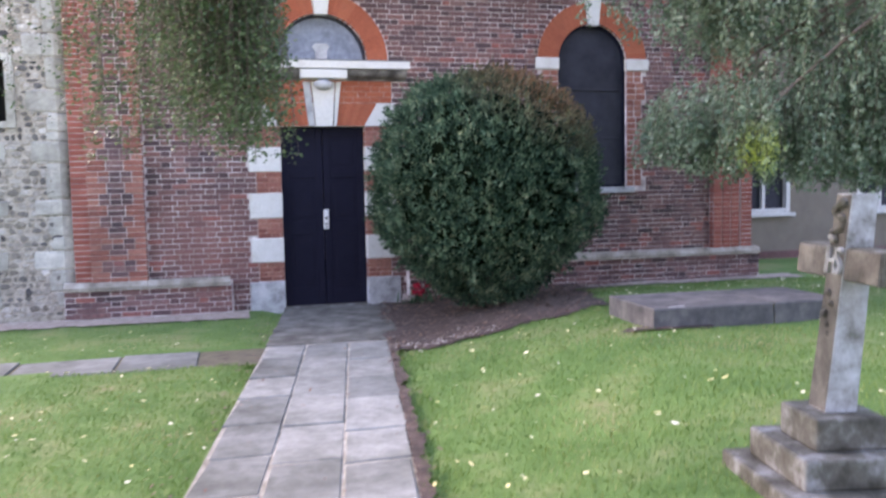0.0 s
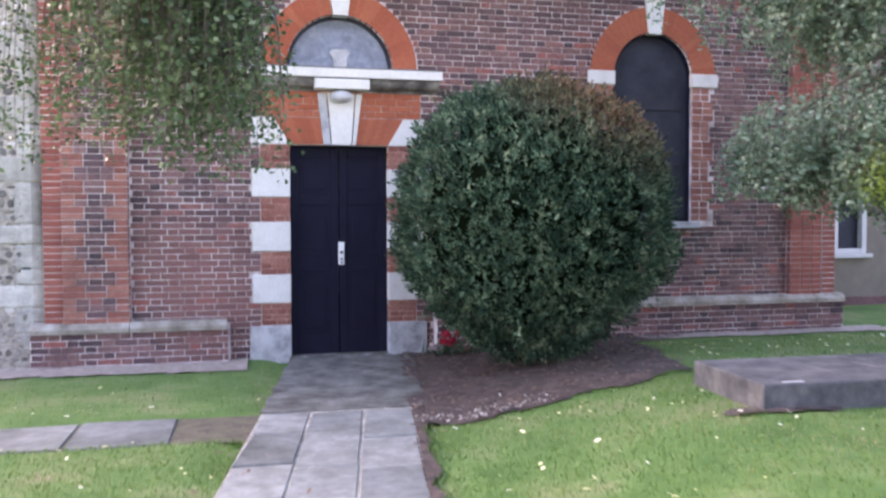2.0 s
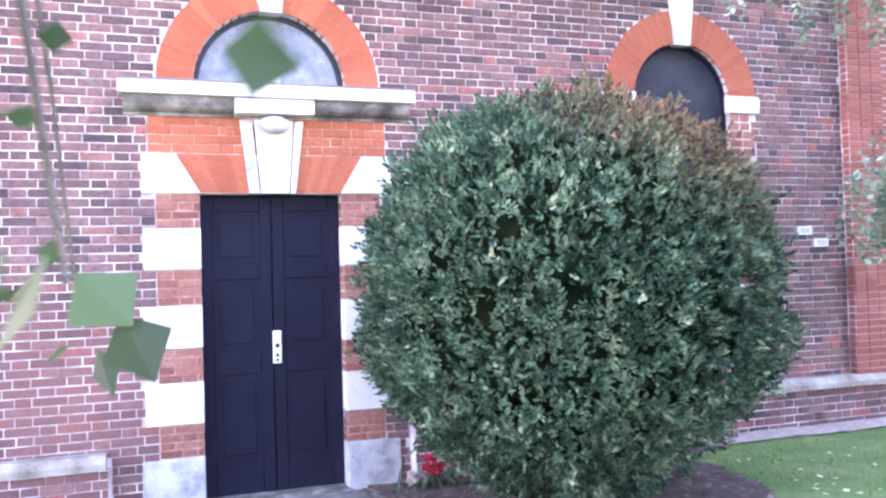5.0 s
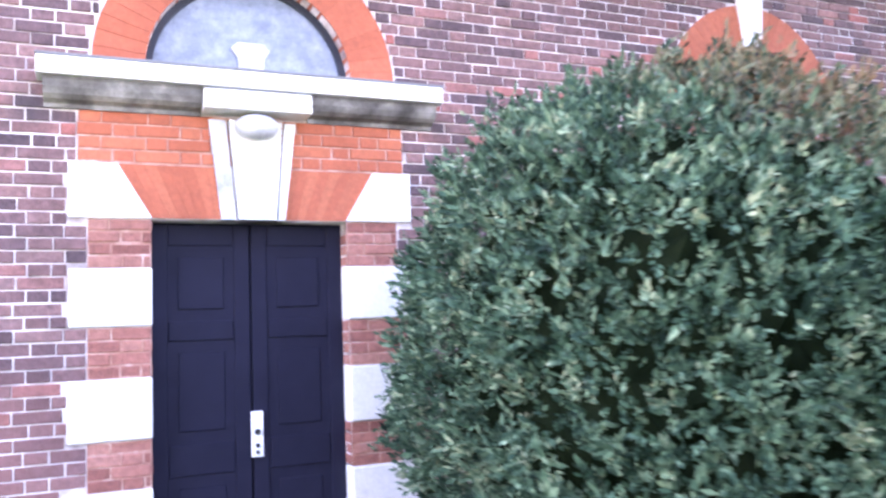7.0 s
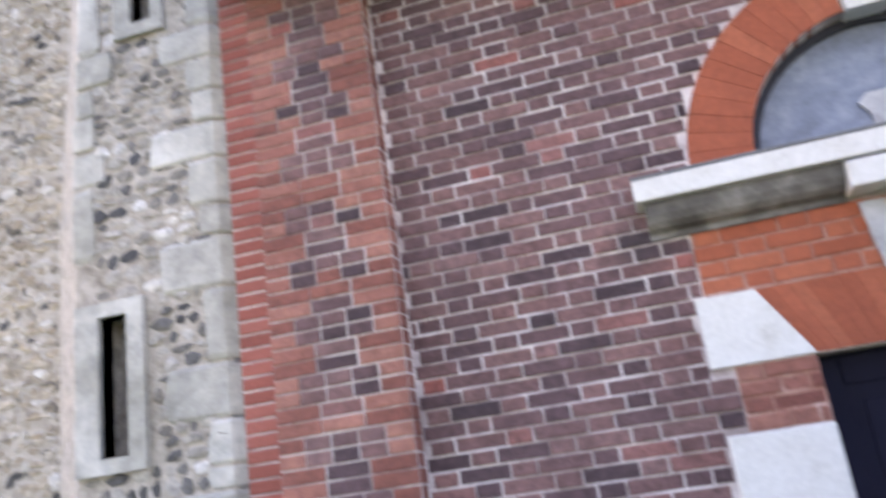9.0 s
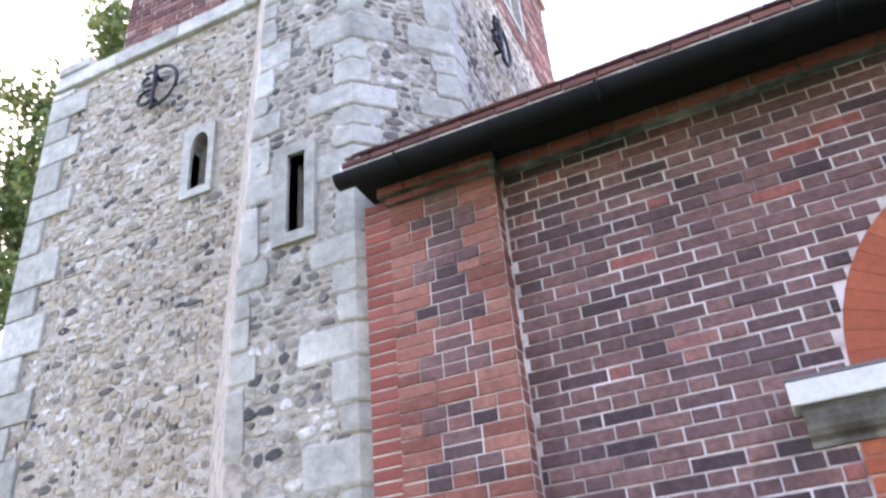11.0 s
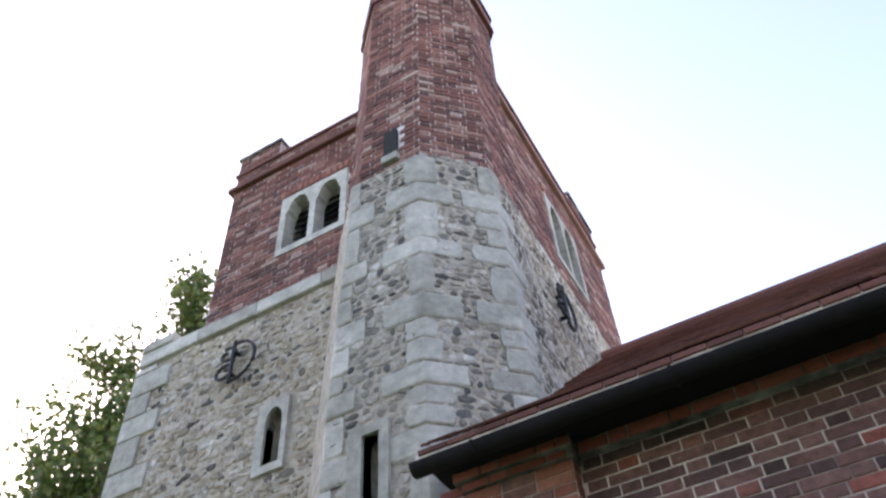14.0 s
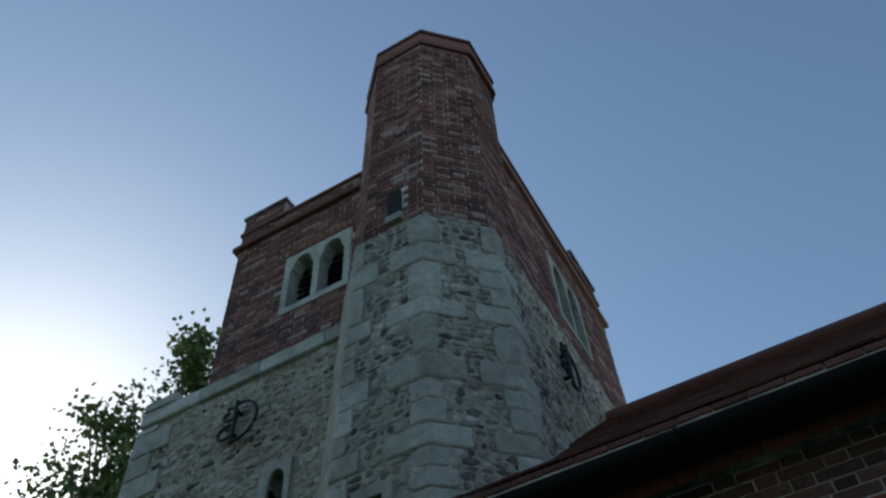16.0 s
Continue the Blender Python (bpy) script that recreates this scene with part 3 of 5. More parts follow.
bd.box(DL - 0.335, DR + 0.335, -0.004, 0.05, 2.427, 2.688)
part("joint_putty", bd.mesh("joint_putty", M_PUTTY), surround, "reddish brown putty joints")
upper = [s for s in bond(DL - 0.34, DR + 0.34, 2.432, 2.69) if not (s[0] > DC - 0.24 and s[1] < DC + 0.22)]
single_bricks(upper, 0.0, M_RUBBED, surround, 0.009)
for lo_x, hi_x in (((DL + 0.004, DC - 0.15), (DL - 0.150, DC - 0.15)), ((DC + 0.15, DR - 0.004), (DC + 0.15, DR + 0.150))):
    bd = Build()
    bd.prism([(lo_x[0], 2.158), (lo_x[1], 2.158), (hi_x[1], 2.421), (hi_x[0], 2.421)], -0.10, 0.007, MAIN)
    part("fine_joints", bd.mesh("fine_joints", M_RUBBED), surround, "thin red joints of the flat arch")
# keystone with its boss
bd = Build()
bd.prism([(-0.105, 2.15), (0.085, 2.15), (0.125, 2.67), (-0.150, 2.67)], -0.1, 0.055, MAIN)
key = part("keystone", bd.mesh("keystone", M_WHITE), surround, "white painted tapering keystone")
for a, b, c, d in ((-0.190, -0.118, -0.250, -0.165), (0.098, 0.135, 0.140, 0.200)):
    bd = Build()
    bd.prism([(a, 2.15), (b, 2.15), (d, 2.67), (c, 2.67)], -0.1, 0.035, MAIN)
    part("keystone_flank", bd.mesh("keystone_flank", M_GREYSTONE if a < 0 else M_WHITE), key, "flank of the keystone, grey at left and white at right")
bm = bmesh.new()
bmesh.ops.create_uvsphere(bm, u_segments=20, v_segments=12, radius=1)
for q in bm.verts:
    q.co = (-0.015 + q.co.x * 0.112, -0.090 + q.co.y * 0.070, 2.632 + q.co.z * 0.066)
bd = Build()
bd.bm(bm)
part("boss", bd.mesh("boss", M_GREYSTONE, True), key, "rounded grey stone boss")
block("keystone_cap", -0.285, 0.265, -0.155, 0.0, 2.70, 2.80, M_WHITE, surround, 0.006, "white painted cap over the keystone")
# cornice shelf: board, cove and fillets
bd = Build()
prof = [(0.0, 2.685), (0.020, 2.685), (0.022, 2.705), (0.034, 2.712)]
prof += [(0.034 + 0.085 * math.sin(a), 2.712 + 0.105 * (1 - math.cos(a))) for a in (0.35, 0.7, 1.05, 1.4)] + [(0.128, 2.812), (0.0, 2.812)]
cornice = holder("cornice", (DC, 0, 2.8), "stone door cornice with a white painted shelf and sooty moulding", "cornice", kind="structure")
for a, b in ((-1.015, -0.287), (0.267, 0.990)):
    bd = Build()
    bd.prism(prof, a, b, lambda u, d, z: (d, -u, z))
    part("cove_moulding", bd.mesh("cove_moulding", M_SOOT), cornice, "soot-streaked cove moulding")
block("shelf_board", -1.045, 1.020, -0.150, 0.0, 2.815, 2.905, M_WHITE, cornice, 0.006, "white painted projecting shelf")
block("lead_flashing", -1.048, 1.023, -0.153, 0.0, 2.906, 2.918, M_LEAD, cornice, 0.002, "thin grey lead cover")

# ---- lunette over the door ----
lunette = holder("lunette_window", (LUN[0], 0, LUN[1]), "half-round blue-grey blocked window in a red arch", "window", kind="structure")
bd = Build()
bd.prism([(LUN[0] + 0.56 * math.cos(math.pi * k / 24), LUN[1] - 0.02 + 0.56 * math.sin(math.pi * k / 24)) for k in range(25)], -0.13, -0.10, MAIN)
part("panel", bd.mesh("panel", M_BOARD), lunette, "mottled blue-grey panel")
bd = Build()
bd.prism([(LUN[0] + r * math.cos(math.pi * k / 24), LUN[1] + r * math.sin(math.pi * k / 24)) for r, ks in ((0.54, range(25)), (0.505, range(24, -1, -1))) for k in ks], -0.10, -0.075, MAIN)
part("frame", bd.mesh("frame", M_PANE), lunette, "dark curved frame")
bd = Build()
bd.prism([(-0.075, 2.93), (0.055, 2.93), (0.062, 3.05), (0.092, 3.10), (0.060, 3.135), (-0.080, 3.135), (-0.115, 3.10), (-0.082, 3.05)], -0.10, -0.08, MAIN)
part("pale_shape", bd.mesh("pale_shape", M_GREYSTONE), lunette, "pale raised vase shape")
key_half = 0.15
for a0, a1 in ((0.0, math.pi / 2 - key_half), (math.pi / 2 + key_half, math.pi)):
    voussoirs(LUN[0], LUN[1], 0.54, 0.79, a0, a1, 13, MAIN, M_RUBBED, lunette)
bd = Build()
bd.prism([(-0.085, 3.455), (0.065, 3.455), (0.120, 3.945), (-0.135, 3.945)], -0.1, 0.035, MAIN)
part("keystone", bd.mesh("keystone", M_WHITE), lunette, "white painted keystone")

# ---- the door ----
door = holder("door_1", (DC, 0.12, 0), "closed dark navy double door with a white lock plate", "door", kind="structure")
YD = 0.115
for side in (-1, 1):
    a, b = (DL, DC - 0.003) if side < 0 else (DC + 0.003, DR)
    leaf = block("door_leaf", a, b, YD, YD + 0.05, 0.0, DT - 0.002, M_DOOR, door, 0.004)
    for x0, x1, z0, z1 in ((a + 0.0, a + 0.085, 0.0, DT - 0.01), (b - 0.085, b, 0.0, DT - 0.01)):
        block("stile", x0 + 0.002, x1 - 0.002, YD - 0.009, YD, z0, z1, M_DOOR, leaf, 0.005)
    for z0, z1 in ((0.0, 0.22), (0.86, 1.02), (1.54, 1.64), (2.03, DT - 0.01)):
        block("rail", a + 0.088, b - 0.088, YD - 0.008, YD, z0, z1, M_DOOR, leaf, 0.005)
    for z0, z1 in ((0.28, 0.80), (1.08, 1.48), (1.70, 1.97)):
        block("raised_panel", a + 0.135, b - 0.135, YD - 0.006, YD, z0, z1, M_DOOR, leaf, 0.005)
lock = block("lock_plate", -0.037, 0.025, YD - 0.024, YD - 0.015, 0.925, 1.16, M_PLATE, door, 0.003, "white enamel lock plate")
for z, r in ((1.055, 0.016), (0.985, 0.012), (0.950, 0.010)):
    bd = Build()
    bd.tube([(-0.006, YD - 0.038, z), (-0.006, YD - 0.024, z)], r, 12)
    part("keyhole", bd.mesh("keyhole", M_IRON), lock, "small black lock fitting")
block("threshold", DL - 0.02, DR + 0.02, -0.10, 0.18, -0.09, 0.004, M_STEP, door, 0.01, "worn grey threshold stone")

# ---- the round-headed window ----
win = holder("window_1", (WIN[0], 0, WIN[2]), "tall round-headed dark blocked window with red brick edges", "window", kind="structure")
bd = Build()
bd.prism(arch(WIN[0], WIN[1] + 0.02, WIN[2] - 0.02, WIN[3]), -0.11, -0.07, MAIN)
part("pane", bd.mesh("pane", M_PANE), win, "dark slate-coloured blocked pane")
bd = Build()
outer_ring, inner_ring = arch(*WIN), arch(WIN[0], WIN[1] - 0.035, WIN[2] + 0.035, WIN[3])
bd.add([MAIN(u, -0.07, w) for u, w in outer_ring] + [MAIN(u, -0.045, w) for u, w in outer_ring] + [MAIN(u, -0.07, w) for u, w in inner_ring] + [MAIN(u, -0.045, w) for u, w in inner_ring],
       [(len(outer_ring) + i, len(outer_ring) + (i + 1) % len(outer_ring), 3 * len(outer_ring) + (i + 1) % len(outer_ring), 3 * len(outer_ring) + i) for i in range(len(outer_ring))]
       + [(2 * len(outer_ring) + i, 2 * len(outer_ring) + (i + 1) % len(outer_ring), 3 * len(outer_ring) + (i + 1) % len(outer_ring), 3 * len(outer_ring) + i) for i in range(len(outer_ring))])
part("window_frame", bd.mesh("window_frame", M_DOOR), win)
for z in (2.0, 2.62):
    block("glazing_bar", WIN[0] - WIN[1] + 0.03, WIN[0] + WIN[1] - 0.03, 0.058, 0.070, z - 0.012, z + 0.012, M_PANE, win, 0.003)
block("window_sill", WIN[0] - 0.57, WIN[0] + 0.575, -0.05, 0.16, 1.285, 1.36, M_GREYSTONE, win, 0.01, "grey stone sill")
for side in (-1, 1):
    a, b = sorted((WIN[0] + side * 0.465, WIN[0] + side * 0.785))
    block("impost", a, b, -0.022, 0.1, 2.868, 3.015, M_WHITE, win, 0.006, "white painted impost block")
    e = WIN[0] + side * WIN[1]
    red = []
    for r in range(20):
        z0 = 1.365 + r * 0.075
        w = 0.27 if (r // 3) % 2 else 0.215
        red += [(min(e, e + side * w) + 0.004 + k * (w / 2), min(e, e + side * w) + (k + 1) * w / 2 - 0.006, z0 + 0.005, z0 + 0.069) for k in range(2)]
    single_bricks(red, 0.0, M_RED, win)
for a0, a1 in ((0.06, math.pi / 2 - 0.15), (math.pi / 2 + 0.15, math.pi - 0.06)):
    voussoirs(WIN[0], WIN[3], 0.475, 0.755, a0, a1, 12, MAIN, M_RUBBED, win)
bd = Build()
bd.prism([(WIN[0] - 0.075, 3.43), (WIN[0] + 0.075, 3.43), (WIN[0] + 0.13, 3.925), (WIN[0] - 0.13, 3.925)], -0.1, 0.035, MAIN)
part("keystone", bd.mesh("keystone", M_WHITE), win, "white painted keystone")
for x0, z0 in ((4.61, 1.79), (4.79, 1.68)):
    bd = Build()
    bd.box(x0, x0 + 0.16, -0.022, -0.002, z0, z0 + 0.075, 0.003)
    t = thing("wall_plaque", bd.mesh("wall_plaque", M_WHITE), "small pale plaque fixed to the brick wall", "plaque", "wall plaques")
    bd = Build()
    for k in range(2):
        bd.box(x0 + 0.03, x0 + 0.13, -0.025, -0.022, z0 + 0.022 + k * 0.022, z0 + 0.030 + k * 0.022)
    part("writing_bar", bd.mesh("writing_bar", M_LEAD), t)

# ---- eaves and roof ----
eaves = holder("eaves_cornice", (1.5, 0, WT), "stepped dark red brick eaves cornice", "eaves", kind="structure")
# course bases are dark stone instead of pale mortar
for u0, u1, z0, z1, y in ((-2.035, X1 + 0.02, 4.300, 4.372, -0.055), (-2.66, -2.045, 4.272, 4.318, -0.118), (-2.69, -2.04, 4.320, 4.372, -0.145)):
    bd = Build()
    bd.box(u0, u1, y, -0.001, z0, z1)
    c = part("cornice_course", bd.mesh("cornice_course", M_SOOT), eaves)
    bricks("cornice_bricks", list(bond(u0, u1, z0, z1)), south(y), M_DARKRED, c)
# gutter black on the soffit stands in for the eaves' shadow band
bd = Build()
bd.box(X0 + 0.06, X1 + 0.2, -0.36, 0.05, 4.374, 4.39)
part("soffit_board", bd.mesh("soffit_board", M_BLACK), eaves, "soffit board, black in place of the shade under the eaves")
gutter = holder("gutter", (1.5, -0.40, 4.4), "black half-round rain gutter along the eaves", "gutter", kind="structure")
bd = Build()
ring = [(-0.385 + 0.056 * math.cos(a), 4.318 + 0.056 * math.sin(a)) for a in np.linspace(math.pi, 2 * math.pi, 11)]
ring += [(-0.385 + 0.049 * math.cos(a), 4.323 + 0.049 * math.sin(a)) for a in np.linspace(2 * math.pi, math.pi, 11)]
bd.prism([(u, w) for u, w in ring], X0 + 0.05, X1 + 0.25, lambda u, d, w: (d, u, w))
part("trough", bd.mesh("trough", M_BLACK), gutter)
for k in range(9):
    x = X0 + 0.4 + k * 1.0
    bd = Build()
    bd.tube([(x, -0.385 + 0.060 * math.cos(a), 4.318 + 0.060 * math.sin(a)) for a in np.linspace(math.pi, 2 * math.pi, 9)], 0.009, 6)
    part("gutter_bracket", bd.mesh("gutter_bracket", M_BLACK), gutter)
EY, EZ, RY, RZ = -0.42, 4.385, 3.0, 7.28
KY, KZ = 0.55, 5.125
foot_run = math.hypot(KY - EY, KZ - EZ)
run = foot_run + math.hypot(RY - KY, RZ - KZ)


def roof_at(d):
    """A place on the slope, its way up and its outward side: the foot is laid flatter than the rest."""
    (y0, z0), (y1, z1) = ((EY, EZ), (KY, KZ)) if d < foot_run else ((KY, KZ), (RY, RZ))
    up = Vector((0, y1 - y0, z1 - z0)).normalized()
    return Vector((0, y0, z0)) + up * (d if d < foot_run else d - foot_run), up, Vector((0, -up.z, up.y))


bd = Build()
bd.prism([(EY, EZ - 0.02), (KY, KZ - 0.02), (RY, RZ - 0.02), (2 * RY - EY, EZ - 0.02), (2 * RY - EY, EZ - 0.10), (RY, RZ - 0.14), (KY, KZ - 0.12), (EY, EZ - 0.05)], X0 + 0.08, X1 + 0.15, lambda u, d, w: (d, u, w))
roof = thing("roof", bd.mesh("roof", M_MORTAR), "steep red clay tiled church roof", "roof", kind="structure")
x = X0 + 0.10
while x < X1 + 0.1:
    bd = Build()
    bd.box(x, x + 0.161, EY - 0.012, EY + 0.10, EZ - 0.040 + random.uniform(-0.003, 0.003), EZ - 0.008, 0.004)
    part("eaves_tile", bd.mesh("eaves_tile", M_TILE), roof)
    x += 0.165
bd = Build()
rows = int(run / 0.105)
for r in range(rows):
    x = X0 + 0.16 - (0.083 if r % 2 else 0)
    while x < X1 + 0.15:
        foot, up, nrm = roof_at(max(0.0, r * 0.105 - 0.02))
        base = foot + nrm * (0.010 + random.uniform(-0.002, 0.003))
        tip = base + up * 0.13 - nrm * 0.006
        q = [Vector((x + 0.002, 0, 0)), Vector((x + 0.163, 0, 0))]
        t = nrm * 0.013
        bd.add([q[0] + base, q[1] + base, q[1] + tip, q[0] + tip, q[0] + base + t, q[1] + base + t, q[1] + tip + t, q[0] + tip + t],
               [(4, 5, 6, 7), (0, 1, 5, 4), (0, 4, 7, 3), (1, 2, 6, 5)])
        x += 0.165
part("roof_tiles", bd.mesh("roof_tiles", M_TILE), roof, "weathered red clay tiles", "stuff")
bd = Build()
bd.tube([(X0, RY, RZ + 0.0), (X1 + 0.15, RY, RZ + 0.0)], 0.09, 10)
part("ridge", bd.mesh("ridge", M_TILE), roof)


# ---- the tower ----
TX0, TX1, TY0, TY1 = -6.46, -2.50, 0.68, 4.10
BX0 = -5.70
FZ, BZ = 7.40, 9.62
tower = holder("tower", ((TX0 + TX1) / 2, (TY0 + TY1) / 2, 0), "old church tower of flint rubble with a red brick top stage", "tower", kind="structure")
SL1 = (-4.655, 0.085, 5.60, 5.98)


def lancet(cx, h, z0, spring, rise, n=6):
    """A pointed opening."""
    right = [(cx + h * math.cos(t), spring + rise * math.sin(t) ** 0.9) for t in np.linspace(0, math.pi / 2, n)]
    return [(cx - h, z0), (cx + h, z0)] + right + [(2 * cx - u, w) for u, w in reversed(right[:-1])]


SF = south(TY0)
slit_ring = lancet(*SL1, 0.15)
part("flint_wall", plate("flint_wall", [(TX0, -0.4), (TX1, -0.4), (TX1, FZ), (TX0, FZ)], [slit_ring], SF, 0.4, M_FLINTMORTAR), tower)
# belfry window: two lights
BW = (-4.50, 0.36, 8.15, 8.92)
bw_ring = [(BW[0] - BW[1], BW[2]), (BW[0] + BW[1], BW[2]), (BW[0] + BW[1], BW[3]), (BW[0] - BW[1], BW[3])]
part("brick_wall", plate("brick_wall", [(BX0, FZ), (TX1, FZ), (TX1, BZ), (BX0, BZ)], [bw_ring], SF, 0.35, M_MORTAR), tower)
EW = (2.55, 0.36, 8.10, 9.02)
EF = east(TX1)
ew_ring = [(EW[0] - EW[1], EW[2]), (EW[0] + EW[1], EW[2]), (EW[0] + EW[1], EW[3]), (EW[0] - EW[1], EW[3])]
part("flint_side", plate("flint_side", [(TY0 + 0.41, -0.4), (TY1, -0.4), (TY1, FZ + 0.35), (TY0 + 0.41, FZ + 0.35)], [], EF, 0.35, M_FLINTMORTAR), tower)
part("brick_side", plate("brick_side", [(TY0 + 0.36, FZ + 0.352), (TY1, FZ + 0.352), (TY1, BZ), (TY0 + 0.36, BZ)], [ew_ring], EF, 0.35, M_MORTAR), tower)
bd = Build()
bd.box(TX0, TX0 + 0.35, TY0 + 0.41, TY1, -0.4, FZ)
bd.box(BX0, BX0 + 0.3, TY0 + 0.36, TY1, FZ, BZ)
bd.box(TX0 + 0.36, TX1 - 0.36, TY1 - 0.35, TY1, -0.4, BZ - 0.1)
part("rear_wall", bd.mesh("rear_wall", M_FLINTMORTAR), tower)
bd = Build()
bd.box(BX0 + 0.31, TX1 - 0.36, TY0 + 0.40, TY1 - 0.36, 9.45, 9.55)
part("tower_roof", bd.mesh("tower_roof", M_LEAD), tower)


def bw_gap(c, h, z0, z1):
    return lambda z: [(c - h - 0.065, c + h + 0.065)] if z0 - 0.09 < z < z1 + 0.10 else []


bricks("brickwork", list(bond(BX0, TX1, FZ + 0.11, BZ, bw_gap(*BW), 0.215, 0.10)), SF, M_TOWERBRICK, tower, "mottled red-brown bricks")
bricks("brickwork", list(bond(TY0, TY1, FZ + 0.36, BZ, bw_gap(*EW), 0.215, 0.10)), EF, M_TOWERBRICK, tower)


def rubble(bd, u0, u1, z0, z1, place, keep=None, low=0.028, high=0.07):
    """Rough flints in wavering rows, each a faceted lump let into the mortar."""
    z = z0
    while z < z1 - 0.02:
        h = random.uniform(low, high)
        u = u0 + random.uniform(-0.05, 0.0)
        while u < u1:
            w = random.choice((0.35, 0.5, 0.7, 1.0, 1.0, 1.4, 1.9)) * random.uniform(0.045, 0.10)
            c, m = u + w / 2, z + h / 2 + random.uniform(-0.035, 0.035)
            if c - w / 2 > u0 - 0.01 and c + w / 2 < u1 + 0.01 and m < z1 and (keep is None or keep(c, m)):
                stone(bd, c, m, w * 0.56, h * 0.58, place)
            u += w * random.uniform(0.86, 1.0)
        z += h + 0.006


def stone(bd, c, m, rw, rh, place):
    k = random.choice((5, 6, 6, 7))
    ph, deep = random.uniform(0, 6.28), random.uniform(0.002, 0.013)
    ring = [(math.cos(ph + 6.28319 * i / k) * random.uniform(0.62, 1.34), math.sin(ph + 6.28319 * i / k) * random.uniform(0.62, 1.34)) for i in range(k)]
    p = [place(c + rw * a, -0.004, m + rh * b) for a, b in ring]
    s = random.uniform(0.62, 0.9)
    p += [place(c + rw * a * s, deep * random.uniform(0.3, 1.1), m + rh * b * s) for a, b in ring]
    p.append(place(c + rw * random.uniform(-0.4, 0.4), deep * random.uniform(0.7, 1.3), m + rh * random.uniform(-0.4, 0.4)))
    bd.add(p, [(i, (i + 1) % k, k + (i + 1) % k, k + i) for i in range(k)] + [(k + i, k + (i + 1) % k, 2 * k) for i in range(k)])


def s_keep(u, z):
    return not (abs(u - SL1[0]) < 0.2 and SL1[2] - 0.1 < z < 6.25) and u > TX0 + 0.12


bd = Build()
rubble(bd, TX0, -3.3, 0.0, FZ - 0.09, SF, s_keep)
part("flint_rubble", bd.mesh("flint_rubble", M_FLINT), tower, "knobbly grey and tan flints", "stuff")
bd = Build()
rubble(bd, 0.9, TY1, 5.2, FZ + 0.33, EF, None, 0.04, 0.10)
part("flint_rubble", bd.mesh("flint_rubble", M_FLINT), tower, "knobbly grey and tan flints", "stuff")


def stone_box(name, place, u0, u1, d0, d1, w0, w1, mat, parent, label=""):
    bd = Build()
    c = 0.008
    bd.prism([(u0, w0), (u1, w0), (u1, w1), (u0, w1)], d0, d1 - c, place)
    bd.add([place(u, d1 - c, w) for u, w in ((u0, w0), (u1, w0), (u1, w1), (u0, w1))] + [place(u, d1, w) for u, w in ((u0 + c, w0 + c), (u1 - c, w0 + c), (u1 - c, w1 - c), (u0 + c, w1 - c))],
           [(0, 1, 5, 4), (1, 2, 6, 5), (2, 3, 7, 6), (3, 0, 4, 7), (4, 5, 6, 7)])
    return part(name, bd.mesh(name, mat), parent, label)


# string course, corner stones, parapet
x = TX0
while x < -3.4:
    w = min(random.uniform(0.5, 0.8), -3.38 - x)
    stone_box("string_course_stone", SF, x + 0.003, x + w - 0.003, -0.05, 0.05, FZ - 0.07, FZ + 0.09, M_ASHLAR, tower, "pale stone string course")
    x += w
z, k = 1.0, 0
while z < FZ - 0.12:
    h = min(random.uniform(0.22, 0.34), FZ - 0.08 - z)
    stone_box("quoin_stone", SF, TX0 - 0.03, TX0 + (0.42 if k % 2 else 0.22) + random.uniform(-0.04, 0.05), -0.05, 0.028, z, z + h - 0.012, M_ASHLAR, tower)
    z, k = z + h, k + 1
stone_box("buttress_cap", SF, TX0 + 0.03, TX0 + 0.42, -0.2, 0.07, FZ + 0.09, FZ + 0.20, M_ASHLAR, tower, "weathered stone offset")
stone_box("upper_string", SF, BX0 - 0.06, TX1, -0.05, 0.06, BZ, BZ + 0.07, M_TOWERBRICK, tower)
stone_box("upper_string", EF, TY0 + 0.06, TY1 + 0.06, -0.05, 0.06, BZ, BZ + 0.07, M_TOWERBRICK, tower)
for name, u0, u1, z1, place in (("parapet", BX0, TX1, 9.97, SF), ("merlon", BX0, BX0 + 0.60, 10.30, SF), ("parapet", TY0 + 0.3, TY1, 10.05, EF), ("merlon", 3.32, TY1, 10.36, EF)):
    z0 = BZ + 0.07 if name == "parapet" else (10.06 if place is EF else 9.98)
    bd = Build()
    bd.prism([(u0, z0), (u1, z0), (u1, z1 - 0.05), (u0, z1 - 0.05)], -0.28, 0.0, place)
    w = part(name, bd.mesh(name, M_MORTAR), tower)
    bricks("parapet_bricks", list(bond(u0, u1, z0, z1 - 0.05, None, 0.215, 0.10)), place, M_TOWERBRICK, w)
    stone_box("coping", place, u0 - 0.02, u1 + 0.02, -0.30, 0.03, z1 - 0.05, z1, M_TOWERBRICK if name == "parapet" else M_SOOT, w)


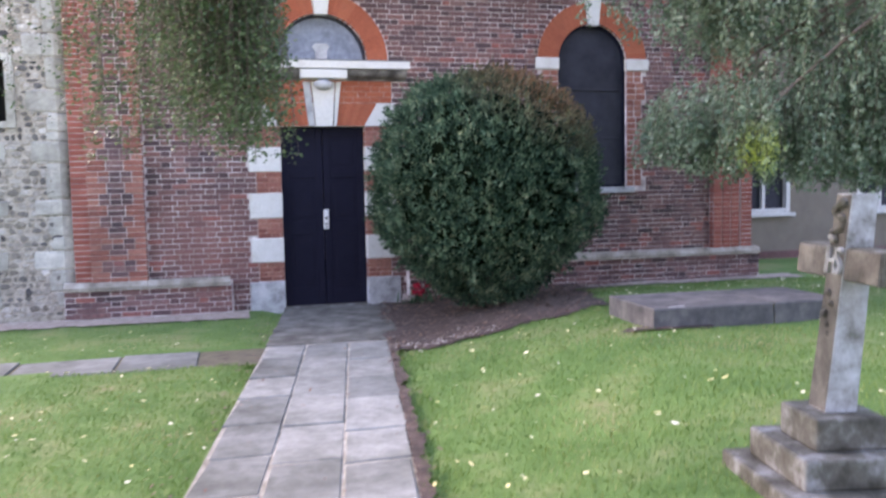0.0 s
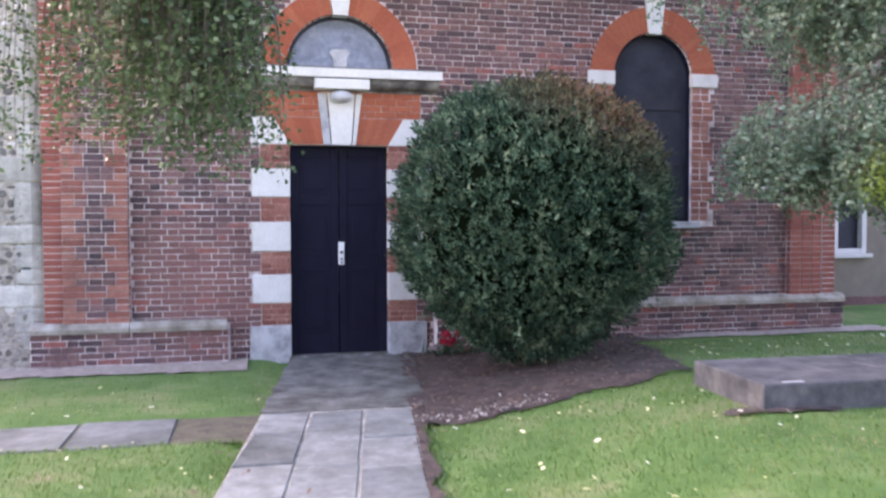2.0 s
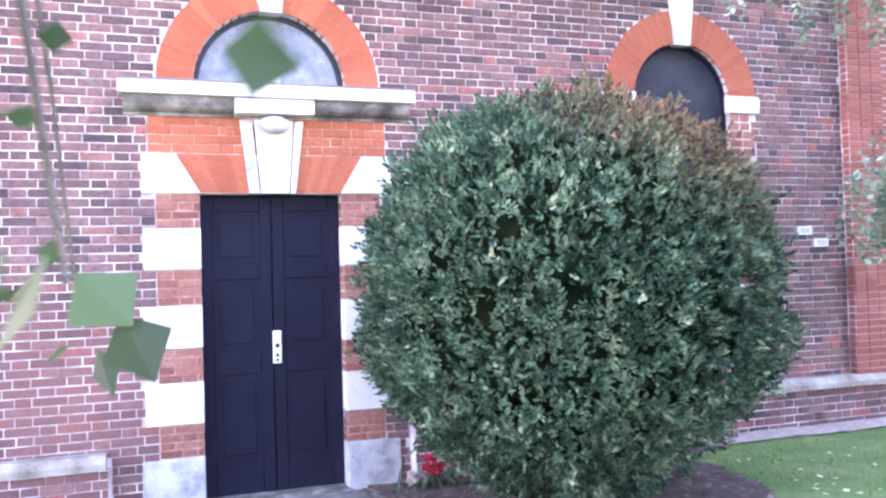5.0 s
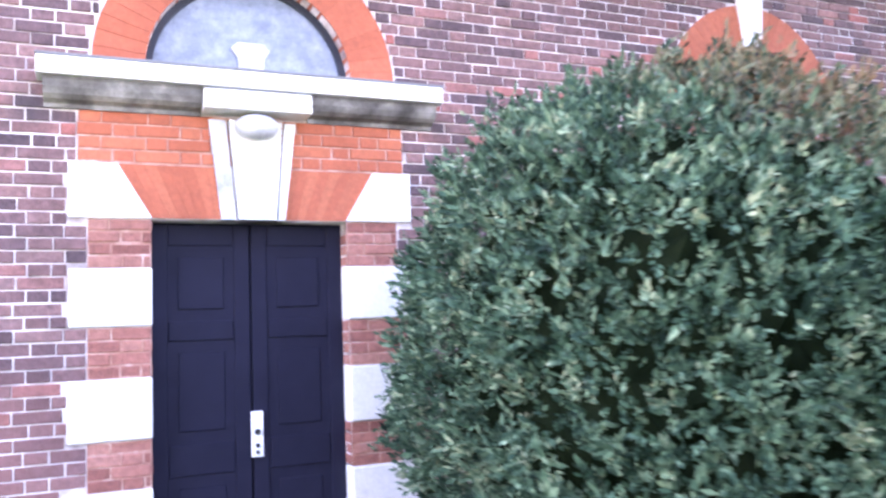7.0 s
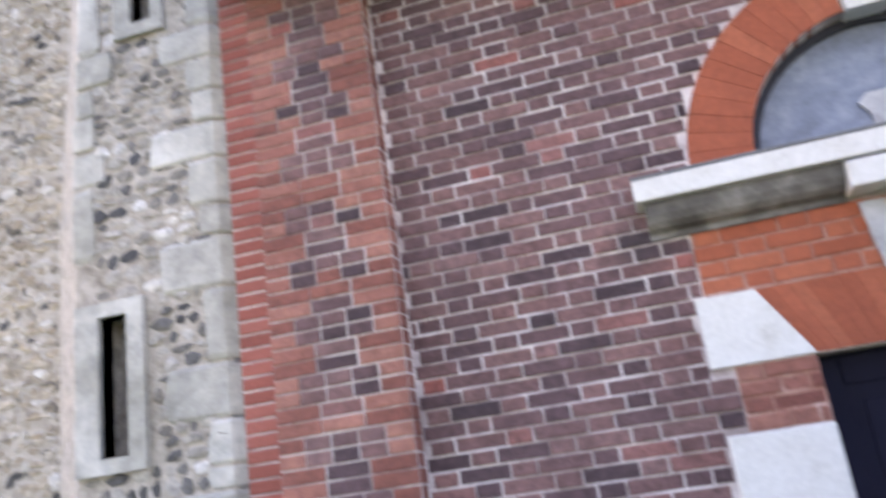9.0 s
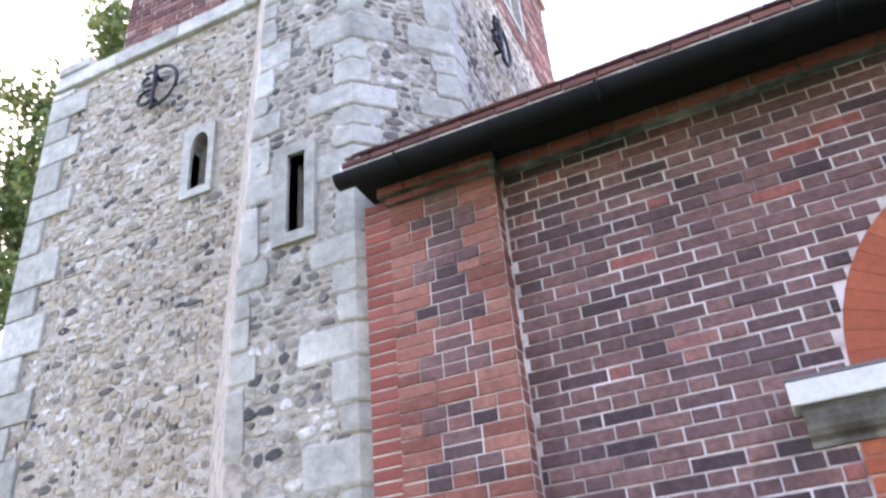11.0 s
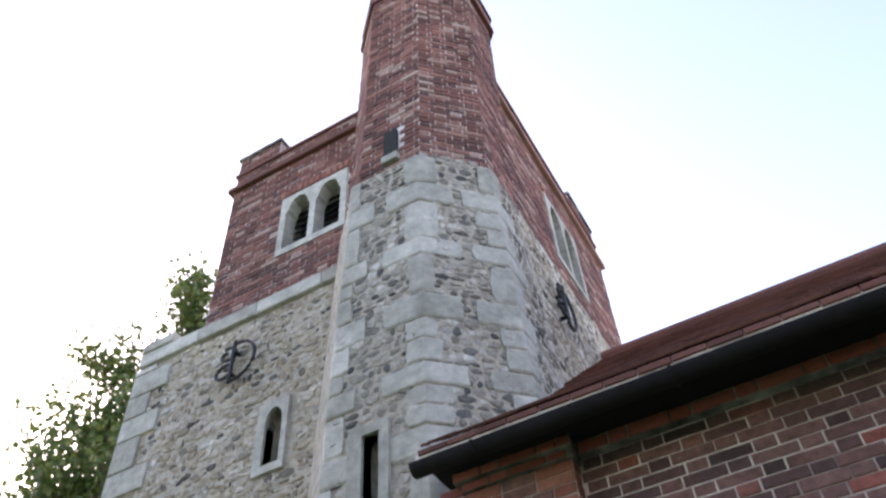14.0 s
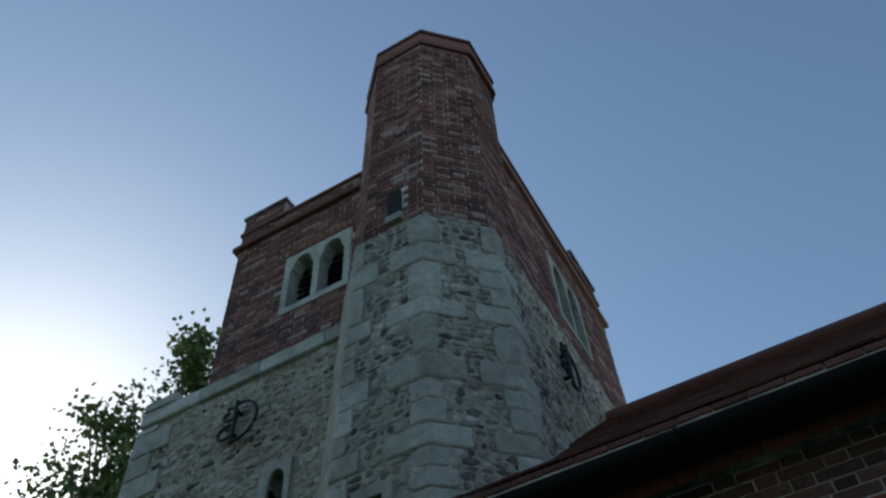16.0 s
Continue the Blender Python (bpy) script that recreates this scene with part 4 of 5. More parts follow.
def belfry(c, h, z0, z1, place):
    """Two pointed lights with cusped heads, louvres and a stone frame."""
    w = part("belfry_window", plate("belfry_window", [(c - h - 0.06, z0 - 0.085), (c + h + 0.06, z0 - 0.085), (c + h + 0.06, z1 + 0.06), (c - h - 0.06, z1 + 0.06)],
             [cusped(c - h / 2 - 0.012, h / 2 - 0.026, z0, z1 - 0.26), cusped(c + h / 2 + 0.012, h / 2 - 0.026, z0, z1 - 0.26)], lambda u, d, q: place(u, d + 0.02, q), 0.16, M_ASHLAR), tower, "pale stone two-light window frame")
    for k in range(8):
        z = z0 + 0.03 + k * (z1 - z0) / 8
        bd = Build()
        bd.prism([(c - h, z), (c + h, z), (c + h, z + 0.012), (c - h, z + 0.012)], -0.20, -0.14, lambda u, d, q: place(u, d, q - (d + 0.17) * 0.9))
        part("louvre", bd.mesh("louvre", M_DARK), w, "dark louvre slat")
    bd = Build()
    bd.prism([(c - h - 0.02, z0 - 0.02), (c + h + 0.02, z0 - 0.02), (c + h + 0.02, z1 + 0.02), (c - h - 0.02, z1 + 0.02)], -0.30, -0.26, place)
    part("backing", bd.mesh("backing", M_DARK), w)
    bd = Build()
    n = int((2 * h + 0.2) / 0.075)
    for k in range(n):
        u = c - h - 0.1 + k * 0.075
        brick_block(bd, u + 0.006, u + 0.066, z1 + 0.10, z1 + 0.20, place, 0.02)
    part("brick_hood", bd.mesh("brick_hood", M_RED), w, "row of upright red bricks over the head")


def cusped(cx, h, z0, spring):
    pts = []
    for t in np.linspace(0, 1, 9):
        r = h * (1 - 0.62 * t ** 1.5) * (1 - 0.22 * math.sin(math.pi * min(1, t * 2)) ** 2 * (t > 0.25))
        pts.append((r if t < 1 else 0.0, spring + 0.26 * t))
    return [(cx - h, z0), (cx + h, z0)] + [(cx + r, w) for r, w in pts] + [(cx - r, w) for r, w in reversed(pts[:-1])]


belfry(*BW, SF)
belfry(*EW, EF)


def slit_window(cx, h, z0, z1, place, parent, pointed, wide):
    f = part("slit_window", plate("slit_window", [(cx - h - wide, z0 - 0.07), (cx + h + wide * 0.7, z0 - 0.07), (cx + h + wide * 0.7, z1 + 0.07), (cx - h - wide, z1 + 0.07)],
             [lancet(cx, h, z0, z1 - 0.15, 0.15) if pointed else [(cx - h, z0), (cx + h, z0), (cx + h, z1), (cx - h, z1)]], lambda u, d, q: place(u, d + 0.03, q), 0.12, M_ASHLAR), parent, "narrow slit window in a pale stone frame")
    # near-black panel behind the slit stands for the unlit inside
    bd = Build()
    bd.prism([(cx - h - 0.03, z0 - 0.03), (cx + h + 0.03, z0 - 0.03), (cx + h + 0.03, z1 + 0.03), (cx - h - 0.03, z1 + 0.03)], -0.22, -0.20, place)
    part("unlit_backing", bd.mesh("unlit_backing", M_DARK), f)


slit_window(SL1[0], SL1[1], SL1[2], 6.13, SF, tower, True, 0.075)


def tie_anchor(place, cu, cz):
    """A wrought-iron wall anchor: an S-scroll beside an open D-loop."""
    bd = Build()
    arc = [(cu + 0.02 + 0.20 * math.cos(t), cz + 0.21 * math.sin(t)) for t in np.linspace(-math.pi / 2, math.pi / 2, 14)]
    bd.tube([place(u, 0.075, w) for u, w in [(cu - 0.03, cz - 0.21)] + arc + [(cu - 0.03, cz + 0.21)]], 0.016, 6)
    bd.tube([place(cu - 0.02, 0.085, cz - 0.24), place(cu - 0.02, 0.085, cz + 0.24)], 0.018, 6)
    for s in (-1, 1):
        sc = [(cu - 0.09 + s * 0.0 + (0.035 + 0.008 * t) * math.cos(t * s + 1.57) * 1.3, cz + s * 0.10 + (0.03 + 0.009 * t) * math.sin(t * s + 1.57)) for t in np.linspace(0, 6.6, 18)]
        bd.tube([place(u, 0.08, w) for u, w in sc], 0.017, 6)
    for w in (-0.13, 0.13):
        bd.tube([place(cu - 0.02, 0.0, cz + w), place(cu - 0.02, 0.09, cz + w)], 0.02, 6)
    return thing("wall_anchor", bd.mesh("wall_anchor", M_IRON), "scrolled black wrought-iron tie anchor on the flint tower", "wall anchor", "tower anchors")


tie_anchor(SF, -5.15, 6.80)
tie_anchor(EF, 1.76, 6.98)


# ---- the stair turret ----
TUY = 0.056


def turret_side(z):
    return 0.80 - 0.0425 * max(0.0, z - 3.6)


def octagon(s, cx, y0):
    k = s / math.sqrt(2)
    return [(cx - s / 2, y0), (cx + s / 2, y0), (cx + s / 2 + k, y0 + k), (cx + s / 2 + k, y0 + k + s), (cx + s / 2, y0 + 2 * k + s), (cx - s / 2, y0 + 2 * k + s), (cx - s / 2 - k, y0 + k + s), (cx - s / 2 - k, y0 + k)]


def turret_ring(z):
    s = turret_side(z)
    return octagon(s, -3.345 + 0.0272 * max(0.0, z - 3.6), TUY)


turret = holder("stair_turret", (-3.3, 0.85, 0), "eight-sided stair turret of flint and pale stone with a brick top", "turret", kind="structure")
TZ = 7.62


def face_place(i, ring_at):
    """Places (share of the width, depth, z) on the i-th face of an eight-sided shaft."""
    def place(u, d, z):
        r = ring_at(z)
        a, b = Vector(r[i]), Vector(r[(i + 1) % 8])
        t = (b - a)
        nn = Vector((t.y, -t.x)).normalized()
        p = a + t * u + nn * d
        return (p.x, p.y, z)
    return place


SL2, SL3 = (-3.32, 0.062, 4.43, 4.985), (-3.525, 0.078, 2.21, 2.875)
TF = south(TUY)
r0, r1 = turret_ring(0), turret_ring(TZ)
rm = turret_ring(3.6)
part("flint_face", plate("flint_face", [(r0[0][0], -0.4), (r0[1][0], -0.4), (rm[1][0], 3.6), (r1[1][0], TZ), (r1[0][0], TZ), (rm[0][0], 3.6)],
     [[(c - h, a), (c + h, a), (c + h, b), (c - h, b)] for c, h, a, b in (SL2, SL3)], TF, 0.30, M_FLINTMORTAR), turret)
bd = Build()
zs = (-0.4, 3.6, TZ)
pts = [(x, y, z) for z in zs for x, y in turret_ring(z)]
bd.add(pts, [(r * 8 + i, r * 8 + (i + 1) % 8, (r + 1) * 8 + (i + 1) % 8, (r + 1) * 8 + i) for r in range(2) for i in range(1, 8)] + [tuple(16 + i for i in range(8))])
part("flint_shaft", bd.mesh("flint_shaft", M_FLINTMORTAR), turret)


def turret_rows():
    """Courses of the shaft from its top down: rows of flint between rows of dressed stone."""
    rg, z, k, rows = random.Random(17), TZ, 0, []
    while z > 0.2:
        h = rg.uniform(0.30, 0.42) if k % 2 == 0 else rg.uniform(0.17, 0.26)
        rows.append((z - h, z, k % 2 == 1))
        z, k = z - h, k + 1
    return rows


ROWS = turret_rows()


def corner_stone(corner, ia, ib, z0, z1, a, b):
    """One dressed stone that wraps a corner of the turret, a along one face and b along the next."""
    r = turret_ring((z0 + z1) / 2)
    p = Vector(r[corner])
    da, db = (Vector(r[ia]) - p).normalized(), (Vector(r[ib]) - p).normalized()
    na, nb = Vector((-da.y, da.x)), Vector((db.y, -db.x))
    c = Vector(turret_centre(z0))
    na, nb = (na if (p - c).dot(na) > 0 else -na), (nb if (p - c).dot(nb) > 0 else -nb)
    q = random.uniform(0.010, 0.020)
    corner_out = p + (na + nb) * ((q - 0.004) / (1 + na.dot(nb)))
    levels = []
    for t, shrink in ((0.0, 0.010), (0.08, 0.0), (0.5, -0.006), (0.92, 0.0), (1.0, 0.010)):
        ea, eb, e = a - shrink + random.uniform(-0.012, 0.012), b - shrink + random.uniform(-0.012, 0.012), max(0.0, shrink)
        ring = [p + da * ea - na * 0.06, p + da * ea + na * (q - e), corner_out - (na + nb) * e * 0.5, p + db * eb + nb * (q - e), p + db * eb - nb * 0.06, p - (na + nb) * 0.04]
        levels += [(v.x, v.y, z0 + (z1 - z0) * t) for v in ring]
    bd = Build()
    faces = [(k * 6 + i, k * 6 + (i + 1) % 6, k * 6 + 6 + (i + 1) % 6, k * 6 + 6 + i) for k in range(4) for i in range(6)]
    bd.add(levels, faces + [tuple(range(5, -1, -1)), tuple(24 + i for i in range(6))])
    part("quoin_stone", bd.mesh("quoin_stone", M_ASHLAR), turret)


def quoins(corner, ia, ib):
    """Long stones in the dressed rows, short ones where the rows are flint."""
    for z0, z1, dressed in ROWS:
        if corner == 0 and z0 < 2.97 and z1 > 2.10:
            continue
        side = turret_side(z0)
        cuts = [z0, z1] if dressed or random.random() < 0.45 else [z0, (z0 + z1) / 2 + random.uniform(-0.05, 0.05), z1]
        for c0, c1 in zip(cuts, cuts[1:]):
            if corner == 0:
                a, b = 0.03, random.uniform(0.17, 0.26) if dressed else random.uniform(0.09, 0.14)
            elif corner == 1:
                a, b = (random.uniform(0.24, 0.36), side * random.uniform(0.34, 0.48)) if dressed else (random.uniform(0.09, 0.15), random.uniform(0.08, 0.18))
            else:
                a, b = (side * random.uniform(0.34, 0.48), random.uniform(0.22, 0.32)) if dressed else (random.uniform(0.10, 0.20), random.uniform(0.12, 0.18))
            corner_stone(corner, ia, ib, c0 + 0.006, c1 - 0.006, a, b)


def turret_centre(z):
    r = turret_ring(z)
    return ((r[0][0] + r[4][0]) / 2, (r[0][1] + r[4][1]) / 2)


quoins(0, 7, 1)
quoins(1, 0, 2)
quoins(2, 1, 3)
for c, h, a, b in (SL2, SL3):
    slit_window(c, h, a, b, TF, turret, False, 0.13 if a < 3 else 0.10)


def turret_keep(u, z):
    s = turret_side(z)
    x = turret_ring(z)[0][0] + u * s
    return 0.10 < u < 0.93 and not any(abs(x - c) < h + 0.14 and a - 0.09 < z < b + 0.09 for c, h, a, b in (SL2, SL3))


def turret_rubble(i, z0, z1, keep, single=0):
    fp = face_place(i, turret_ring)
    bd, count = Build(), 0
    z = z0
    while z < z1:
        h, s = random.uniform(0.035, 0.085), turret_side(z)
        u = 0.02
        while u < 0.98:
            w = random.uniform(0.045, 0.13) / s
            m = z + h / 2
            if keep(u + w / 2, m) and u + w < 1.0:
                if single and count < single:
                    one = Build()
                    stone(one, u + w / 2, m, w * 0.56, h * 0.58, fp)
                    part("flint_stone", one.mesh("flint_stone", M_DARKFLINT), turret)
                    count += 1
                else:
                    stone(bd, u + w / 2, m, w * 0.56, h * 0.58, fp)
            u += w + 0.012 / s
        z += h + 0.006
    part("flint_rubble", bd.mesh("flint_rubble", M_DARKFLINT), turret, "knobbly grey and tan flints", "stuff")


turret_rubble(0, 0.05, TZ, turret_keep, 250)
turret_rubble(1, 0.05, TZ, lambda u, z: 0.09 < u < 0.91)
turret_rubble(2, 4.6, TZ, lambda u, z: 0.12 < u < 0.95)
# brick shaft of the turret
BS = 0.595


def brick_ring(z):
    return octagon(BS - 0.006 * (z - TZ), -3.207 + 0.027 * (z - TZ), TUY + 0.028)


TOP = 11.33
bd = Build()
zs = (TZ, TOP)
bd.add([(x, y, z) for z in zs for x, y in brick_ring(z)], [(i, (i + 1) % 8, 8 + (i + 1) % 8, 8 + i) for i in range(8)] + [tuple(8 + i for i in range(8))])
shaft = part("brick_shaft", bd.mesh("brick_shaft", M_MORTAR), turret)
bd = Build()
for i in (7, 0, 1, 2, 3):
    fp = face_place(i, brick_ring)
    for s0, s1, a, b in bond(-0.007, BS + 0.007, TZ + 0.02, TOP - 0.36, None, 0.19, 0.09):
        if i == 0 and -3.27 < brick_ring(a)[0][0] + (s0 + s1) / 2 < -3.09 and 7.80 < a < 8.16:
            continue
        brick_block(bd, s0 / BS, s1 / BS, a, b, lambda u, d, w: fp(u, d, w), 0.008, 0.004)
part("brickwork", bd.mesh("brickwork", M_TOWERBRICK), shaft, "dark red turret bricks", "stuff")
# no hole here: a near-black box paints the unlit loop
bd = Build()
bd.box(-3.245, -3.115, TUY - 0.01, TUY + 0.06, 7.80, 8.16)
part("loop_window", bd.mesh("loop_window", M_DARK), shaft, "small dark window loop")
block("loop_sill", -3.26, -3.10, TUY - 0.03, TUY + 0.05, 7.70, 7.79, M_ASHLAR, shaft, 0.006)
bd = Build()
for z0, z1, g in ((TOP - 0.35, TOP - 0.27, 0.030), (TOP - 0.268, TOP - 0.05, 0.010), (TOP - 0.048, TOP + 0.02, 0.026)):
    ra = octagon(BS + 2 * g * 0.414, -3.207 + 0.027 * (z0 - TZ), TUY + 0.028 - g)
    bd.add([(x, y, z) for z in (z0, z1) for x, y in ra], [(i, (i + 1) % 8, 8 + (i + 1) % 8, 8 + i) for i in range(8)] + [tuple(8 + i for i in range(8)), tuple(range(7, -1, -1))])
part("parapet", bd.mesh("parapet", M_TOWERBRICK), turret, "moulded brick parapet of the turret")

# ---- neighbouring house ----
house = holder("house", (11.0, 4.0, 0), "low beige rendered house with white windows beyond the church", "house")
HY = 2.0
HWINS = [(6.95, 7.95, 0.86, 1.75), (9.28, 10.75, 0.86, 1.95)]
part("wall", plate("wall", [(6.4, 0.22), (16.0, 0.22), (16.0, 4.6), (6.4, 4.6)], [[(a, c), (b, c), (b, d), (a, d)] for a, b, c, d in HWINS], south(HY), 0.3, M_RENDER), house, "plain beige render")
bd = Build()
bd.box(6.38, 16.02, HY - 0.04, HY + 0.3, -0.2, 0.217)
part("base_course", bd.mesh("base_course", M_BRICK), house, "dark brick base course")
for box in ((6.4, 6.7, HY + 0.3, 9, -0.2, 4.6), (15.7, 16, HY + 0.3, 9, -0.2, 4.6), (6.4, 16, 9, 9.3, -0.2, 4.6)):
    bd = Build()
    bd.box(*box)
    part("wall", bd.mesh("wall", M_RENDER), house)
bd = Build()
bd.prism([(HY - 0.4, 4.6), (9.6, 4.6), (5.6, 7.6)], 6.2, 16.2, lambda u, d, w: (d, u, w))
part("roof", bd.mesh("roof", M_TILE), house, "red tiled roof")
for a, b, c, d in HWINS:
    w = part("window", None, house)
    for x0, x1, z0, z1 in ((a, a + 0.08, c, d), (b - 0.08, b, c, d), (a + 0.082, b - 0.082, c, c + 0.07), (a + 0.082, b - 0.082, d - 0.07, d)):
        block("window_frame", x0, x1, HY - 0.02, HY + 0.08, z0, z1, M_PAINT, w, 0.006, "white painted frame")
    n = 3 if b - a > 1.2 else 2
    for k in range(1, n):
        x = a + (b - a) * k / n
        block("mullion", x - 0.03, x + 0.03, HY, HY + 0.07, c + 0.072, d - 0.072, M_PAINT, w, 0.005)
    bd = Build()
    bd.box(a + 0.02, b - 0.02, HY + 0.09, HY + 0.10, c + 0.02, d - 0.02)
    part("pane", bd.mesh("pane", M_PANE), w)
    block("window_sill", a - 0.06, b + 0.06, HY - 0.09, HY + 0.05, c - 0.06, c - 0.003, M_PAINT, w, 0.006)

# ---- plain unseen walls added round the churchyard to hold back low skylight ----
for name, box in (("wall_blocker_south", (-14.0, 17.0, -15.0, -14.65, -0.3, 3.1)), ("wall_blocker_east", (16.65, 17.0, -14.64, 1.9, -0.3, 3.1)), ("wall_blocker_west", (-14.0, -13.65, -14.64, 4.0, -0.3, 2.4))):
    bd = Build()
    bd.box(*box)
    thing(name, bd.mesh(name, M_MORTAR), "plain unseen wall added to block low skylight", "wall", kind="structure")

# ---- paths ----
path = holder("path", (0, -6, 0), "worn grey flagstone path leading to the church door", "path", kind="structure")
bd = Build()
bd.add([(path_left(y) - 0.02 + 0.0, y, -0.008) for y in (0.0, -16.0)] + [(path_right(y) + 0.02, y, -0.008) for y in (-16.0, 0.0)], [(0, 1, 2, 3)])
bd.add([(path_left(y) - 0.02, y, -0.2) for y in (0.0, -16.0)] + [(path_right(y) + 0.02, y, -0.2) for y in (-16.0, 0.0)], [(3, 2, 1, 0)])
part("joint_bed", bd.mesh("joint_bed", M_PALEJOINT), path, "pale sandy joints")


def flag(corners, z, parent, mat=M_PAVING):
    """One flagstone with uneven corners, worn edges and a slight tilt."""
    c = sum((Vector(p) for p in corners), Vector((0, 0))) / len(corners)
    tx, ty = random.uniform(-0.006, 0.006), random.uniform(-0.006, 0.006)
    rings = []
    for inset, dz in ((0.0, -0.05), (0.0, -0.007), (0.010, 0.0)):
        rings.append([(c + (Vector(p) - c) * (1 - inset / max(0.05, (Vector(p) - c).length))) for p in corners])
        rings[-1] = [(q.x, q.y, z + dz + tx * (q.x - c.x) * 2 + ty * (q.y - c.y) * 2) for q in rings[-1]]
    n = len(corners)
    bd = Build()
    bd.add([p for r in rings for p in r], [(k * n + i, k * n + (i + 1) % n, (k + 1) * n + (i + 1) % n, (k + 1) * n + i) for k in range(2) for i in range(n)] + [tuple(2 * n + i for i in range(n))])
    part("flagstone", bd.mesh("flagstone", mat), parent)


def across(t, y):
    return path_left(y) + (path_right(y) - path_left(y)) * t


for col, (t0, t1) in enumerate(((0.0, 0.315), (0.315, 0.665), (0.665, 1.0))):
    y = -2.36 - 0.03 * col
    while y > -13.5:
        h = random.uniform(0.52, 0.78)
        g = random.uniform(0.004, 0.014)
        j = lambda: random.uniform(-0.014, 0.014)
        ragged = 0.03 if col != 1 else 0.0
        flag([(across(t0, y - h) + g - (ragged * random.random() if col == 0 else 0), y - h + g + j()), (across(t1, y - h) - g + (ragged * random.random() if col == 2 else 0), y - h + g + j()),
              (across(t1, y) - g, y - g + j()), (across(t0, y) + g, y - g + j())], random.uniform(-0.004, 0.006), path)
        y -= h
M_APRON = surface_material("stained_cement", [(0.32, (0.045, 0.044, 0.036)), (0.45, (0.095, 0.096, 0.082)), (0.58, (0.155, 0.158, 0.140)), (0.72, (0.26, 0.25, 0.22))], 4.0, 45, 0.92, 0.6, 0.006)
bd = Build()
edge = [(path_left(y) - 0.03 + 0.03 * noise.noise((0, y * 5, 2)), y) for y in np.linspace(-0.11, -2.33, 26)]
edge += [(path_left(-2.33) + (path_right(-2.33) - path_left(-2.33)) * t, -2.35 + 0.02 * noise.noise((t * 6, 0, 4))) for t in np.linspace(0.1, 0.9, 9)]
edge += [(path_right(y) + 0.10 + 0.06 * noise.noise((3, y * 4, 2)), y) for y in np.linspace(-2.33, -0.11, 26)]
bd.prism(edge, -0.06, 0.003, lambda u, d, w: (u, w, d))
part("apron", bd.mesh("apron", M_APRON), path, "dark stained cement apron before the door")
side = holder("side_path", (-3, -2.6, 0), "narrow grey flagstone side path crossing the lawn", "path", kind="structure")
x = -1.42
while x > -9:
    w = random.uniform(0.5, 0.85)
    y0 = -2.96 - 0.02 * x
    flag([(x - w + 0.012, y0 + random.uniform(0, 0.03)), (x - 0.012, y0), (x - 0.012, y0 + 0.64), (x - w + 0.012, y0 + 0.64 + random.uniform(-0.02, 0.02))], random.uniform(-0.024, -0.010), side)
    x -= w
bd = Build()
bd.add([(-0.7, -2.97, -0.03), (-0.7, -2.28, -0.03), (-9, -2.1, -0.03), (-9, -2.80, -0.03)], [(0, 1, 2, 3)])
part("joint_bed", bd.mesh("joint_bed", M_JOINT), side)


def patch_sheet(name, inside, x0, x1, y0, y1, step, lift, mat, label, category):
    """A thin skin that follows the lawn, with a ragged edge."""
    bd, ids = Build(), {}
    for yi in range(int((y1 - y0) / step)):
        for xi in range(int((x1 - x0) / step)):
            if inside(x0 + (xi + 0.5) * step, y0 + (yi + 0.5) * step):
                f = []
                for dx, dy in ((0, 0), (1, 0), (1, 1), (0, 1)):
                    k = (xi + dx, yi + dy)
                    if k not in ids:
                        px, py = x0 + k[0] * step, y0 + k[1] * step
                        ids[k] = len(bd.v)
                        bd.v.append((px, py, height(px, py) + lift + 0.012 * noise.noise((px * 9, py * 9, 1))))
                    f.append(ids[k])
                bd.f.append(tuple(f))
    return thing(name, bd.mesh(name, mat, True), label, category, kind="structure")


M_GRAVEL = surface_material("pale_gravel", [(0.3, (0.24, 0.19, 0.15)), (0.5, (0.36, 0.30, 0.25)), (0.7, (0.47, 0.41, 0.35))], 14, 70, 0.95, 0.9, 0.012)
patch_sheet("soil_bed", lambda x, y: on_bed(x, y) and not on_path(x, y, -0.02), -0.5, 4.0, -3.3, 0.0, 0.05, 0.016, M_SOIL, "reddish brown soil bed under the clipped yew", "soil")
patch_sheet("gravel_strip", lambda x, y: (x < -0.95 and y > -0.62 + 0.05 * noise.noise((x * 3, 0, 0)) - 0.04 * (x + 1)) or (x > 3.2 and y > -0.45 + 0.05 * noise.noise((x * 3, 0, 0))), -9.0, 6.4, -1.1, 0.0, 0.06, 0.016, M_GRAVEL, "pale gravel strip along the foot of the wall", "gravel")
patch_sheet("worn_edge", lambda x, y: 0.0 < x - path_right(y) < 0.065 + 0.06 * noise.noise((x * 4, y * 4, 9)) + 0.03 * noise.noise((x * 17, y * 17, 2)) and y < -2.3, -1.6, 0.6, -12, -2.2, 0.014, 0.020, M_SOIL, "bare soil edge beside the path", "soil")

patch_sheet("bare_soil", lambda x, y: math.hypot((x - 2.22) / 0.34, (y + 4.10) / 0.10) < 1 + 0.6 * noise.noise((x * 5, y * 5, 6)), 1.5, 3.4, -4.6, -3.8, 0.014, 0.018, M_SOIL, "bare trodden earth along the foot of the ledger stone", "soil")

# ---- grass, stuff ----
SLABC, CROSSC = (2.95, -3.7), (1.22, -7.08)


